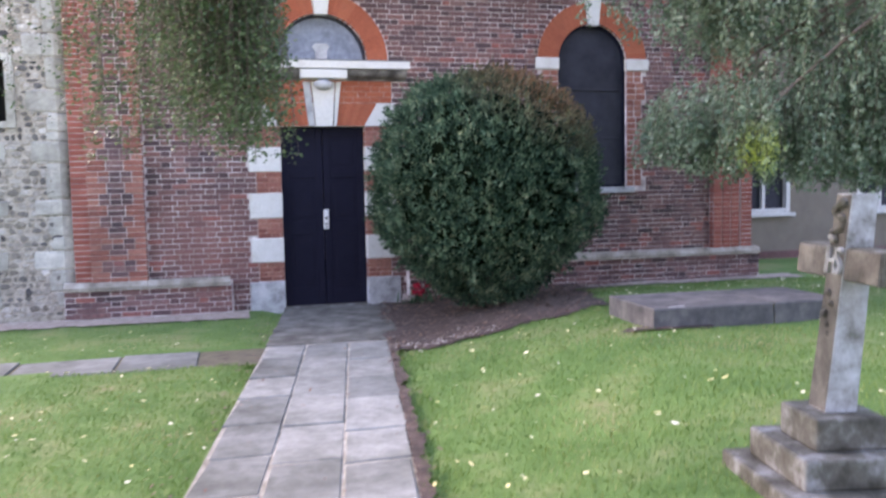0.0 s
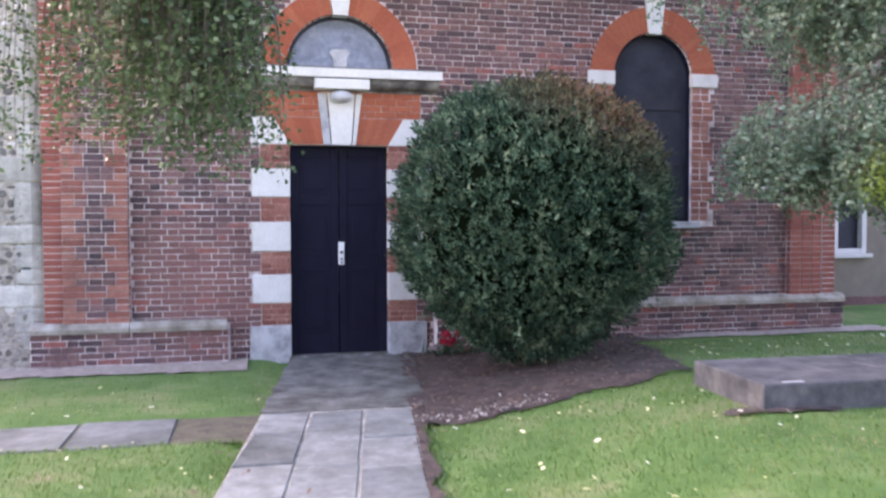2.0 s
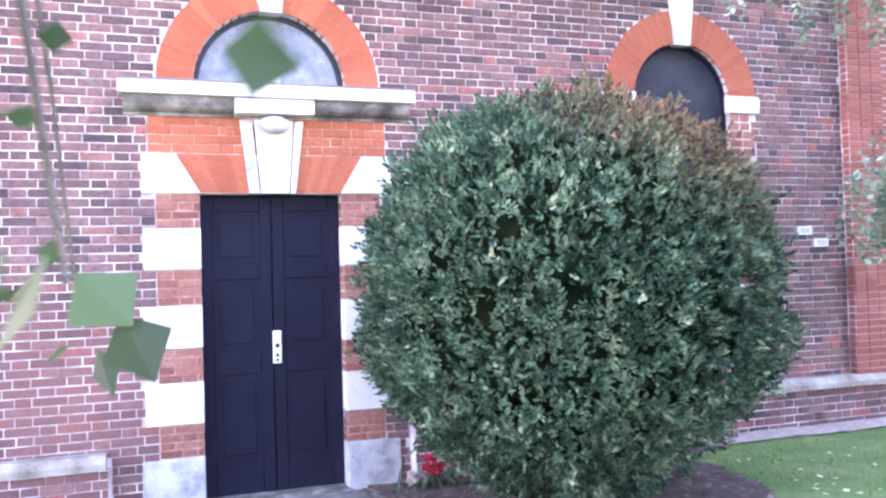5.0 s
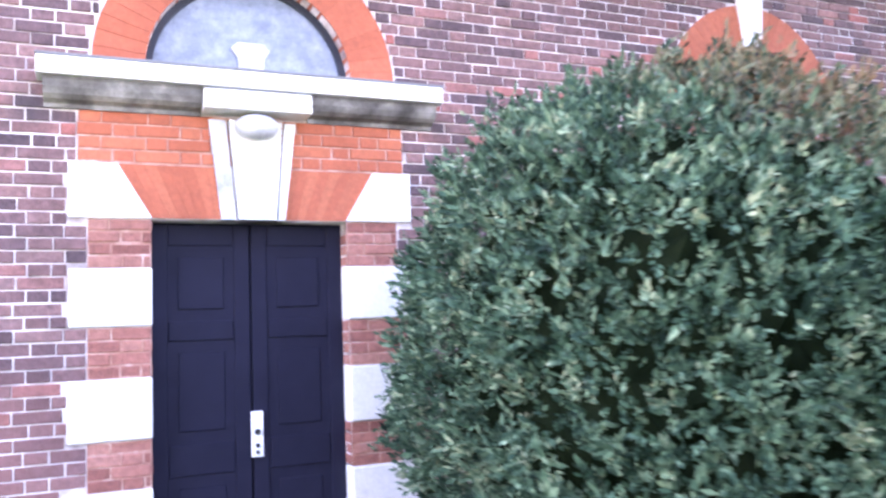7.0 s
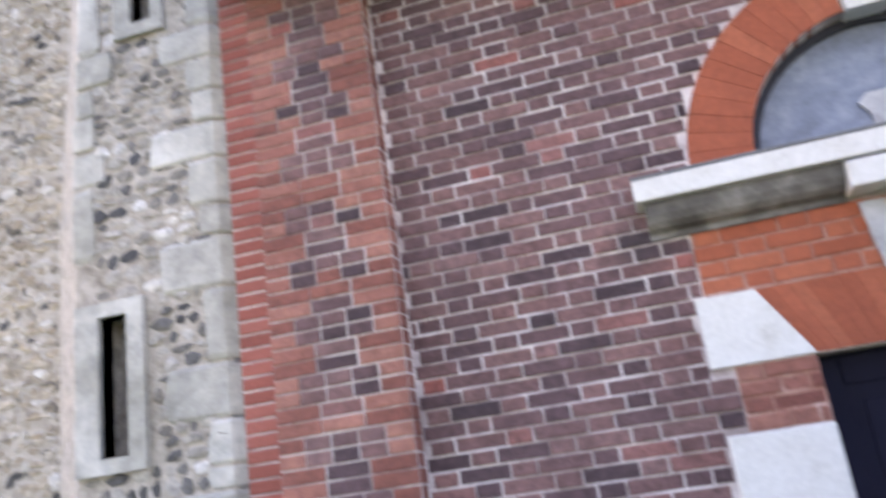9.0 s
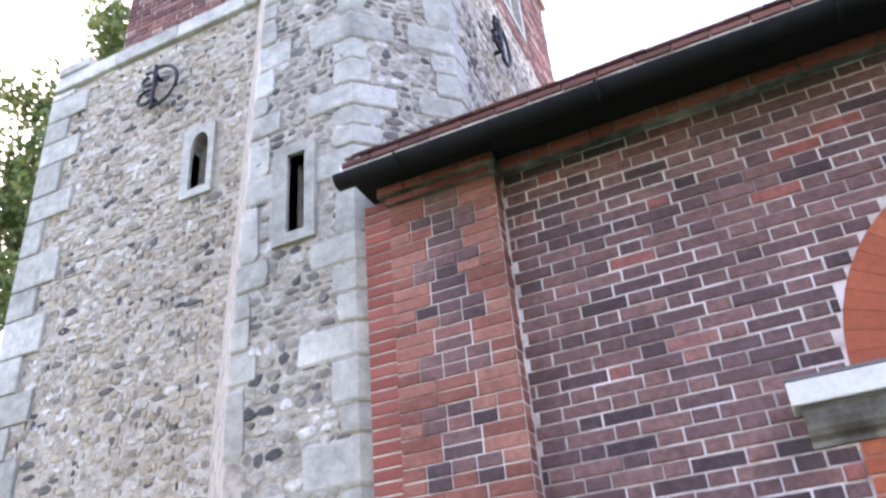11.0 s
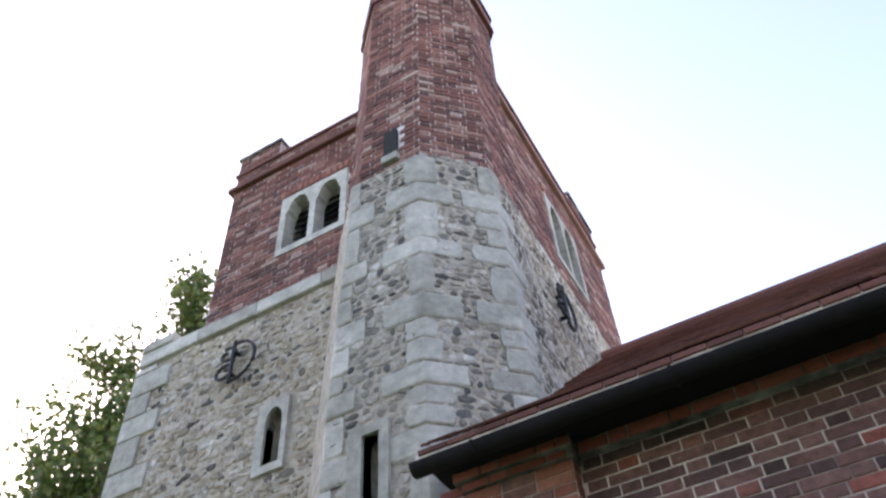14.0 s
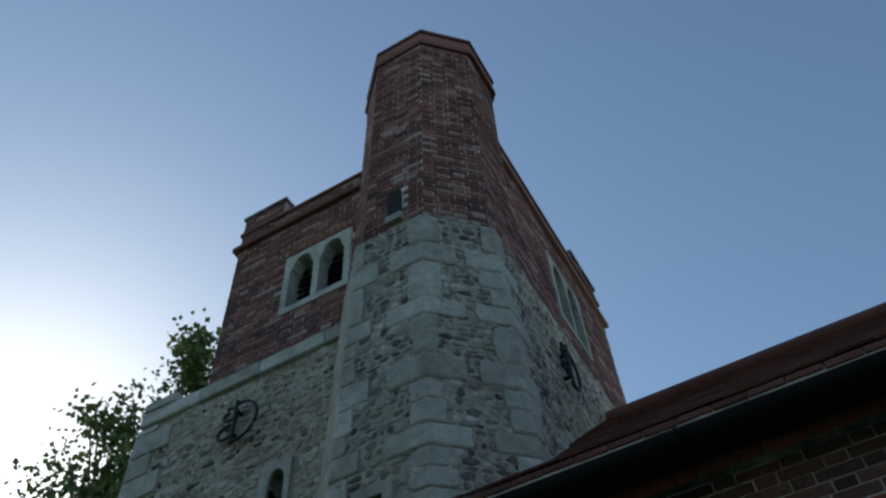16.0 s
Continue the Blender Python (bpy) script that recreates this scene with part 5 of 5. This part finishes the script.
def lawn(x, y):
    if on_path(x, y, 0.03) or on_side_path(x, y, 0.0) or on_bed(x, y) or y > -0.05:
        return False
    if (x < -0.9 and y > -0.66 - 0.04 * (x + 1)) or (x > 3.2 and y > -0.48):
        return False
    if abs(x - SLABC[0]) < 0.9 and abs(y - SLABC[1]) < 0.5:
        return False
    return math.hypot(x - CROSSC[0], y - CROSSC[1]) > 0.33


bd = Build()
rg = random.Random(5)
for k in range(150000):
    x, y = rg.uniform(-5.5, 8.0), rg.uniform(-9.8, -0.3)
    if rg.random() < 0.35:
        x, y = rg.uniform(-2.6, 3.2), rg.uniform(-8.6, -2.6)
    if not lawn(x, y):
        continue
    z = height(x, y)
    a, h, w = rg.uniform(0, 6.28), rg.uniform(0.012, 0.034), rg.uniform(0.0025, 0.005)
    bx, by = math.cos(a), math.sin(a)
    lx, ly = rg.uniform(-0.025, 0.025), rg.uniform(-0.025, 0.025)
    bd.add([(x - bx * w, y - by * w, z - 0.004), (x + bx * w, y + by * w, z - 0.004), (x + lx, y + ly, z + h)], [(0, 1, 2)])
thing("grass", bd.mesh("grass", M_BLADE), "short mown green and straw-coloured grass", "grass", kind="stuff")


def scatter(name, count, region, mat, size, label, seed):
    bd, rg = Build(), random.Random(seed)
    k = 0
    while k < count:
        x, y, z = region(rg)
        if z is None:
            continue
        k += 1
        a, s = rg.uniform(0, 6.28), rg.uniform(*size)
        c, d = Vector((math.cos(a), math.sin(a), rg.uniform(-0.3, 0.5))) * s, Vector((-math.sin(a), math.cos(a), rg.uniform(-0.3, 0.5))) * s * 0.6
        p = Vector((x, y, z + s * 0.5))
        bd.add([p - c, p - d * 0.9, p + c * 0.4 - d * 0.7, p + c, p + c * 0.3 + d * 0.8, p - c * 0.4 + d], [(0, 1, 2, 5), (2, 3, 4, 5)])
    return thing(name, bd.mesh(name, mat), label, "leaves", kind="stuff")


def on_lawn(rg):
    x, y = rg.uniform(-4, 6.5), rg.uniform(-9, -1.2)
    return x, y, (height(x, y) + 0.03) if lawn(x, y) else None


def on_litter(rg):
    x, y = rg.uniform(-0.2, 3.4), rg.uniform(-3.2, -0.1)
    return x, y, (height(x, y) + 0.03) if on_bed(x, y) and not on_path(x, y) else None


def by_path(rg):
    y = rg.uniform(-9, -0.3)
    e = rg.choice((path_left(y) - abs(rg.gauss(0, 0.12)), path_right(y) + abs(rg.gauss(0, 0.09)), across(rg.random(), y)))
    return e, y, height(e, y) + 0.018


scatter("fallen_leaves", 760, on_lawn, M_LITTER, (0.011, 0.026), "small pale yellow leaves scattered on the lawn", 3)
scatter("leaf_litter", 900, on_litter, M_BROWNLEAF, (0.012, 0.03), "brown dead leaves on the soil bed", 4)
def by_bed(rg):
    x, y = rg.uniform(-0.2, 1.2), rg.uniform(-3.4, -2.2)
    near = on_bed(x, y) != on_bed(x + rg.gauss(0, 0.10), y - abs(rg.gauss(0, 0.16)))
    return x, y, (height(x, y) + 0.03) if near and not on_path(x, y) else None


M_CRUMB = leaf_material("pale_stone_crumb", [(0.0, (0.22, 0.19, 0.16)), (0.5, (0.38, 0.34, 0.30)), (1.0, (0.55, 0.52, 0.47))], 3.0, 0.0, 0.9)
scatter("bed_edging", 240, by_bed, M_CRUMB, (0.006, 0.019), "pale stone crumbs along the edge of the soil bed", 8)
scatter("path_leaves", 260, by_path, M_BROWNLEAF, (0.008, 0.022), "brown leaves and crumbs along the path", 6)

# ---- clipped yew bush ----
BC, BR = Vector((1.545, -1.42, 1.36)), Vector((1.15, 1.15, 1.19))


def bush_point(n):
    """The clipped surface in a direction: a flattened globe drawn in towards its foot."""
    e = 2.3
    k = (abs(n.x) ** e + abs(n.y) ** e + abs(n.z) ** e) ** (-1 / e)
    draw = 1.0 - 0.33 * smooth((-n.z - 0.25) / 0.75)
    lump = 0.942 + 0.035 * noise.noise(n * 2.3) + 0.17 * abs(noise.noise(n * 4.2)) + 0.13 * abs(noise.noise(n * 9 + Vector((3, 1, 2))))
    p = Vector((n.x * BR.x * k * draw, n.y * BR.y * k * draw, n.z * BR.z * k)) * lump
    return BC + p


bush = holder("yew_bush", (BC.x, BC.y, 0.0), "large clipped dark green yew bush, browned at its top", "bush")
# solid dark core paints the shade seen through gaps in the foliage
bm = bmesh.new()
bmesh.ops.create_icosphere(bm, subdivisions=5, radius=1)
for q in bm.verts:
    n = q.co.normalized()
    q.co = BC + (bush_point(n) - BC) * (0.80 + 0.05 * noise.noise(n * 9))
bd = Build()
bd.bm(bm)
part("shade_core", bd.mesh("shade_core", M_YEWCORE), bush, "near-black core that stands for the shade inside the bush")
bd = Build()
for k in range(7):
    a = k * 0.9
    bd.tube([(BC.x + 0.12 * math.cos(a), BC.y + 0.12 * math.sin(a), -0.05), (BC.x + 0.25 * math.cos(a), BC.y + 0.25 * math.sin(a), 0.35), (BC.x + 0.5 * math.cos(a), BC.y + 0.5 * math.sin(a), 0.8)], [0.06, 0.045, 0.03], 7)
part("trunk", bd.mesh("trunk", M_BARK), bush)
bd, rg = Build(), random.Random(11)
SPRAYS = 27000
for k in range(SPRAYS):
    zz = 1 - 2 * (k + 0.5) / SPRAYS
    a = k * 2.399963
    n = Vector((math.sqrt(1 - zz * zz) * math.cos(a), math.sqrt(1 - zz * zz) * math.sin(a), zz))
    n = (n + Vector((rg.gauss(0, 0.03), rg.gauss(0, 0.03), rg.gauss(0, 0.03)))).normalized()
    if noise.noise(n * 7.5) < -0.28 and rg.random() < 0.5:
        continue
    depth = rg.uniform(0.93, 1.01) if rg.random() < 0.8 else rg.uniform(0.97, 1.04)
    root = BC + (bush_point(n) - BC) * depth
    if root.z < 0.17 + 0.06 * noise.noise(n * 6):
        continue
    axis = (n * rg.uniform(0.4, 1.0) + Vector((rg.gauss(0, 0.45), rg.gauss(0, 0.45), rg.gauss(0.35, 0.4)))).normalized()
    sidev = axis.cross(Vector((rg.gauss(0, 1), rg.gauss(0, 1), rg.gauss(0, 1)))).normalized()
    L = rg.uniform(0.038, 0.082)
    if n.z < -0.2 and rg.random() < 0.12:
        axis, L = (axis + Vector((0, 0, 1.6))).normalized(), L * 1.6
    for j in range(6):
        t = j / 5
        s = (-1 if j % 2 else 1)
        d = (axis * (0.55 + 0.5 * t) + sidev * s * (1 - t) * 0.9 + n * 0.15).normalized()
        p = root + axis * L * t * 0.6
        l, w = L * rg.uniform(0.42, 0.66), L * rg.uniform(0.09, 0.15)
        wd = d.cross(n + Vector((rg.gauss(0, 0.3), rg.gauss(0, 0.3), rg.gauss(0, 0.3)))).normalized() * w
        bd.add([p, p + d * l * 0.5 + wd, p + d * l, p + d * l * 0.5 - wd], [(0, 1, 2, 3)])
part("foliage", bd.mesh("foliage", M_YEW), bush, "dense short yew needles", "stuff")


# ---- weeping trees ----
def limb(bd, pts, r0, r1):
    n = len(pts)
    bd.tube(pts, [r0 + (r1 - r0) * i / (n - 1) for i in range(n)], 8)


def arch_line(a, b, rise, n=9):
    a, b = Vector(a), Vector(b)
    return [a.lerp(b, i / (n - 1)) + Vector((0, 0, rise * math.sin(math.pi * i / (n - 1)))) for i in range(n)]


def hanging_twig(leaves, twigs, rg, top, length, lean, size):
    """A drooping twig with small leaves on both sides."""
    pts = [Vector(top)]
    d = Vector((lean[0], lean[1], -0.55)).normalized()
    n = max(3, int(length / 0.10))
    for k in range(n):
        d = (d + Vector((rg.gauss(0, 0.07), rg.gauss(0, 0.07), -0.28))).normalized()
        pts.append(pts[-1] + d * (length / n))
    twigs.tube(pts, [0.0035 - 0.0025 * i / n for i in range(n + 1)], 3, False)
    for i in range(n):
        for j in range(9):
            p = pts[i].lerp(pts[i + 1], rg.random())
            o = Vector((rg.gauss(0, 1), rg.gauss(0, 1), rg.gauss(-0.5, 0.7))).normalized()
            p = p + o * rg.uniform(0.0, 0.05)
            l, w = size * rg.uniform(0.7, 1.3), size * rg.uniform(0.26, 0.42)
            wd = o.cross(Vector((rg.gauss(0, 1), rg.gauss(0, 1), rg.gauss(0, 1)))).normalized() * w
            q = o.cross(wd).normalized() * w * 0.25
            leaves.add([p, p + o * l * 0.45 + wd, p + o * l, p + o * l * 0.45 - wd + q], [(0, 1, 2), (0, 2, 3)])


def crown_mass(leaves, rg, centre, radii, count, size):
    """Leaves of the upper crown, in uneven clumps."""
    clumps = []
    for k in range(max(6, count // 90)):
        v = Vector((rg.gauss(0, 1), rg.gauss(0, 1), rg.gauss(0, 1))).normalized() * rg.random() ** 0.4
        clumps.append((Vector(centre) + Vector((v.x * radii[0], v.y * radii[1], v.z * radii[2])), rg.uniform(0.25, 0.6)))
    for k in range(count):
        c, r = rg.choice(clumps)
        p = c + Vector((rg.gauss(0, r * 0.5), rg.gauss(0, r * 0.5), rg.gauss(0, r * 0.4)))
        o = Vector((rg.gauss(0, 1), rg.gauss(0, 1), rg.gauss(0, 1))).normalized()
        l = size * rg.uniform(0.7, 1.3)
        wd = o.cross(Vector((rg.gauss(0, 1), rg.gauss(0, 1), rg.gauss(0, 1)))).normalized() * l * 0.4
        leaves.add([p, p + o * l * 0.5 + wd, p + o * l, p + o * l * 0.5 - wd], [(0, 1, 2, 3)])
    return clumps


def weeping_tree(base, fork, label, drops, shade_crowns, seed, size, mat=M_BIRCH):
    """drops: (x, y, top z, bottom z, spread, twigs, leaning) clusters of hanging twigs; the crowns above them are
    unseen leaf masses, added to hold back sky and sun.
    """
    rg = random.Random(seed)
    t = holder("birch_tree", (base[0], base[1], 0), label, "tree", "weeping trees")
    wood, leaves, twigs = Build(), Build(), Build()
    limb(wood, arch_line((base[0], base[1], -0.3), fork, 0.0, 6), 0.22, 0.14)
    for x, y, zt, zb, spread, count, lean in drops:
        limb(wood, arch_line(fork, (x, y, zt), 0.5), 0.045, 0.008)
        for k in range(count):
            px, py = x + min(1.5, max(-1.9, rg.gauss(0, 1))) * spread[0], y + min(1.8, max(-1.8, rg.gauss(0, 1))) * spread[1]
            top = zt + rg.uniform(-0.25, 0.25)
            bottom = zb + abs(rg.gauss(0, 0.28))
            if top - bottom > 0.15:
                hanging_twig(leaves, twigs, rg, (px, py, top), top - bottom, lean, size)
    # unseen leaf masses that only keep light off the place
    for c, r, n in shade_crowns:
        for q, _ in crown_mass(leaves, rg, c, r, n, 0.17)[:10]:
            limb(wood, arch_line(fork, q, 0.3, 5), 0.04, 0.012)
    part("trunk", wood.mesh("trunk", M_BARK), t, "grey-brown trunk and arching limbs")
    part("twig_growth", twigs.mesh("twig_growth", M_BARK), t, "thin drooping twigs", "stuff")
    part("crown", leaves.mesh("crown", mat), t, "hanging curtains of small grey-green leaves, plus unseen masses added to block light", "stuff")


# its two big leaf masses are unseen, added to shade cross, lawn and wall
weeping_tree((-4.6, -8.2), (-4.2, -7.9, 3.6), "weeping birch with thin curtains of leaves hanging over the path",
             [(-0.975, -5.74, 3.0, 1.55, (0.075, 0.18), 160, (-0.02, 0.05)), (-1.24, -5.65, 3.2, 1.64, (0.14, 0.25), 175, (0.02, 0.05)), (-1.62, -5.55, 3.2, 1.55, (0.16, 0.25), 24, (0.0, 0.05)),
              (-2.05, -5.6, 3.2, 1.75, (0.20, 0.3), 16, (0.0, 0.05)), (-2.5, -5.8, 3.2, 1.66, (0.2, 0.3), 36, (0.0, 0.0))],
             [((-4.8, -6.9, 5.0), (2.1, 2.0, 1.9), 26000), ((-4.2, -10.6, 7.0), (3.8, 2.8, 3.2), 28000)], 21, 0.0215)
# big leaf masses unseen here too, added to dim the wall's far end
weeping_tree((6.9, -4.4), (6.6, -4.2, 3.4), "weeping birch with grey-green leaves over the lawn",
             [(3.08, -2.75, 2.1, 1.50, (0.12, 0.25), 75, (-0.35, 0.0)), (3.42, -2.9, 2.2, 1.45, (0.17, 0.3), 100, (-0.2, 0.0)), (3.85, -3.0, 2.35, 1.35, (0.25, 0.35), 95, (0.0, 0.0)),
              (4.4, -3.2, 2.5, 1.30, (0.3, 0.35), 105, (0.0, 0.0)), (5.0, -3.3, 2.6, 1.25, (0.3, 0.4), 100, (0.0, 0.0)), (3.4, -3.5, 1.95, 1.45, (0.14, 0.12), 34, (0.0, 0.0)),
              (2.75, -2.2, 3.9, 3.05, (0.20, 0.25), 20, (-0.1, 0.0)), (3.25, -2.6, 3.7, 2.75, (0.22, 0.3), 56, (-0.2, 0.0)), (3.6, -2.7, 3.8, 2.5, (0.22, 0.3), 80, (0.0, 0.0)), (4.2, -3.0, 3.8, 2.35, (0.35, 0.4), 95, (0.0, 0.0)), (5.1, -3.2, 3.8, 2.3, (0.4, 0.4), 80, (0.0, 0.0))],
             [((7.4, -4.9, 4.7), (2.5, 1.7, 2.1), 30000), ((7.0, -8.4, 7.0), (3.4, 2.6, 3.2), 24000)], 22, 0.044, M_PALEBIRCH)

# ---- tree behind the tower ----
rg = random.Random(31)
far = holder("plane_tree", (-13.5, 6.0, 0), "tall leafy tree behind the tower, thin against the sky", "tree")
wood, leaves = Build(), Build()
limb(wood, arch_line((-13.5, 6.0, -0.3), (-13.0, 5.6, 8.5), 0.0, 6), 0.35, 0.2)
for c, r, n in (((-12.0, 4.2, 10.6), (1.3, 0.9, 1.5), 1500), ((-13.2, 4.4, 10.2), (1.0, 0.8, 1.2), 800), ((-10.4, 4.2, 13.0), (0.45, 0.5, 1.0), 620), ((-12.0, 4.2, 12.6), (0.7, 0.6, 0.6), 420), ((-12.6, 4.2, 8.2), (1.1, 0.9, 1.1), 900)):
    for q, _ in crown_mass(leaves, rg, c, r, n * 2, 0.12)[:9]:
        limb(wood, arch_line((-13.0, 5.6, 8.5), q, 0.4, 6), 0.05, 0.012)
part("trunk", wood.mesh("trunk", M_BARK), far)
part("crown", leaves.mesh("crown", M_FARLEAF), far, "sparse green and yellowing leaves", "stuff")

# ---- gravestones ----
def turned(c, deg, z=0.0):
    m = pose(c[0], c[1], z, 0, 0, deg)
    return lambda x, y, w: m @ Vector((x, y, w))


gz = height(*SLABC) - 0.0
tn = turned(SLABC, -1.5, gz)
ledger = holder("ledger_stone", (SLABC[0], SLABC[1], gz), "dark grey flat ledger stone lying on the lawn", "gravestone")
for a, b in ((-0.87, 0.20), (0.206, 0.87)):
    bd = Build()
    bd.box(a, b, -0.42, 0.42, -0.10, 0.165, 0.014)
    bd.v = [tuple(tn(*p)) for p in bd.v]
    part("slab", bd.mesh("slab", M_GRANITE), ledger)
bd = Build()
bd.box(-0.72, -0.58, -0.40, -0.37, 0.165, 0.168)
bd.v = [tuple(tn(*p)) for p in bd.v]
part("pale_mark", bd.mesh("pale_mark", M_PAINT), ledger, "small pale scuff")

gz = height(*CROSSC) - 0.02
tn = turned(CROSSC, -10, gz)
cross = holder("grave_cross", (CROSSC[0], CROSSC[1], gz), "weathered white stone cross on three mossy steps", "gravestone")
for k, (h, z0, z1) in enumerate(((0.32, -0.16, 0.035), (0.235, 0.035, 0.158), (0.145, 0.158, 0.288))):
    bd = Build()
    bd.box(-h, h, -h, h, z0, z1 - 0.001, 0.012)
    bd.v = [tuple(tn(*p)) for p in bd.v]
    part("step", bd.mesh("step", M_STEP), cross, "mossy stone step")
bd = Build()


def leaning(x, y, z):
    """The cross has sunk and leans a little."""
    return tn(x + 0.065 * (z - 0.288), y - 0.065 * (z - 0.288), z)


s0, s1 = 0.064, 0.052
bd.add([(-s0, -s0, 0.288), (s0, -s0, 0.288), (s0, s0, 0.288), (-s0, s0, 0.288), (-s1, -s1, 1.15), (s1, -s1, 1.15), (s1, s1, 1.15), (-s1, s1, 1.15)],
       [(0, 3, 2, 1), (4, 5, 6, 7), (0, 1, 5, 4), (1, 2, 6, 5), (2, 3, 7, 6), (3, 0, 4, 7)])
bd.v = [tuple(leaning(*p)) for p in bd.v]
part("shaft", bd.mesh("shaft", M_CROSS), cross)
# thin facing: this side's shade is painted into its dark colour
bd = Build()
bd.add([(-s0 - 0.003, -s0 + 0.004, 0.292), (-s0 - 0.003, s0 - 0.004, 0.292), (-s1 - 0.003, s1 - 0.004, 1.146), (-s1 - 0.003, -s1 + 0.004, 1.146),
        (-s0 + 0.01, -s0 + 0.004, 0.292), (-s0 + 0.01, s0 - 0.004, 0.292), (-s1 + 0.01, s1 - 0.004, 1.146), (-s1 + 0.01, -s1 + 0.004, 1.146)],
       [(3, 2, 1, 0), (0, 1, 5, 4), (1, 2, 6, 5), (2, 3, 7, 6), (3, 0, 4, 7)])
bd.v = [tuple(leaning(*p)) for p in bd.v]
part("shaded_front", bd.mesh("shaded_front", M_LICHENSHADE), cross, "lichened front of the shaft with its shade put into the colour")
for y0, y1 in ((-0.29, -0.060), (0.060, 0.29)):
    bd = Build()
    bd.box(-0.053, 0.053, y0, y1, 0.815, 0.945, 0.008)
    bd.v = [tuple(leaning(*p)) for p in bd.v]
    part("arm", bd.mesh("arm", M_STEP), cross, "pale end of the darkened cross arm")
    # the arm's shaded side gets the same dark painted facing
    bd = Build()
    bd.box(-0.060, -0.050, y0 + 0.006, y1 - 0.006, 0.821, 0.939, 0.003)
    bd.v = [tuple(leaning(*p)) for p in bd.v]
    part("arm_front", bd.mesh("arm_front", M_LICHENSHADE), cross, "front of the arm with its shade put into a dark colour")
# letters cut in relief where shaft and arms meet
curve = bpy.data.curves.new("letters", "FONT")
curve.body, curve.size, curve.extrude, curve.align_x, curve.align_y = "IHS", 0.145, 0.008, "CENTER", "CENTER"
curve.space_character = 0.82
typed = bpy.data.objects.new("letters", curve)
scene.collection.objects.link(typed)
letters = bpy.data.meshes.new_from_object(typed.evaluated_get(bpy.context.evaluated_depsgraph_get()))
bpy.data.objects.remove(typed)
letters.materials.clear()
letters.materials.append(M_CROSS)
for q in letters.vertices:
    q.co = leaning(-0.066 - q.co.z, -q.co.x * 0.62, 0.885 + q.co.y * 1.05)
part("letters", letters, cross, "pale raised letters on the dark crossing")
bd = Build()
pts = [leaning(-0.060 - 0.008 * math.cos(t * 7), 0.030 * math.sin(t * 11), 0.965 + 0.165 * t) for t in np.linspace(0, 1, 18)]
bd.tube(pts, [0.011 + 0.008 * abs(math.sin(k * 0.9)) for k in range(18)], 6)
part("carved_relief", bd.mesh("carved_relief", M_STEP), cross, "dark carved foliage relief")
for z, y, r in ((0.76, 0.012, 0.020), (0.72, -0.014, 0.017), (0.675, 0.020, 0.023), (0.635, 0.0, 0.014), (0.60, -0.010, 0.012), (1.06, -0.02, 0.022), (1.00, 0.024, 0.020)):
    p = leaning(-0.064, y, z)
    bm = bmesh.new()
    bmesh.ops.create_icosphere(bm, subdivisions=2, radius=r)
    for q in bm.verts:
        q.co = p + q.co * (0.8 + 0.35 * noise.noise(q.co * 60))
    bd = Build()
    bd.bm(bm)
    part("carved_leaf", bd.mesh("carved_leaf", M_LICHENSHADE), cross)

# ---- flowers at the foot of the yew ----
FC = Vector((1.02, -0.30, 0.0))
bouquet = holder("flower_bouquet", FC, "red and pale flowers laid by the church wall", "flowers")
rg = random.Random(8)
for k in range(11):
    c = FC + Vector((rg.gauss(0, 0.08), rg.gauss(0, 0.05), 0.10 + rg.uniform(0.0, 0.20)))
    if k > 7:
        c = FC + Vector((-0.16 + rg.gauss(0, 0.04), rg.gauss(-0.03, 0.03), 0.07 + rg.uniform(0, 0.05)))
    bd = Build()
    for j in range(26):
        o = Vector((rg.gauss(0, 1), rg.gauss(0, 1), rg.gauss(0.3, 0.8))).normalized()
        wd = o.cross(Vector((rg.gauss(0, 1), rg.gauss(0, 1), 1))).normalized() * 0.018
        bd.add([c, c + o * 0.028 + wd, c + o * 0.045, c + o * 0.028 - wd], [(0, 1, 2, 3)])
    part("flower", bd.mesh("flower", M_PETAL if k <= 7 else M_PALEPETAL), bouquet)
bd = Build()
for k in range(60):
    p = FC + Vector((rg.gauss(0, 0.10), rg.gauss(0, 0.06), 0.0))
    o = Vector((rg.gauss(0, 0.5), rg.gauss(0, 0.5), 1)).normalized()
    wd = o.cross(Vector((rg.gauss(0, 1), rg.gauss(0, 1), 0.1))).normalized() * 0.012
    bd.add([p, p + o * 0.08 + wd, p + o * rg.uniform(0.12, 0.22), p + o * 0.08 - wd], [(0, 1, 2, 3)])
part("stems", bd.mesh("stems", M_YEW), bouquet)

# ---- single bricks of the wall that the path comes nearest to ----
single_bricks(near, 0.0, M_BRICK, wall)
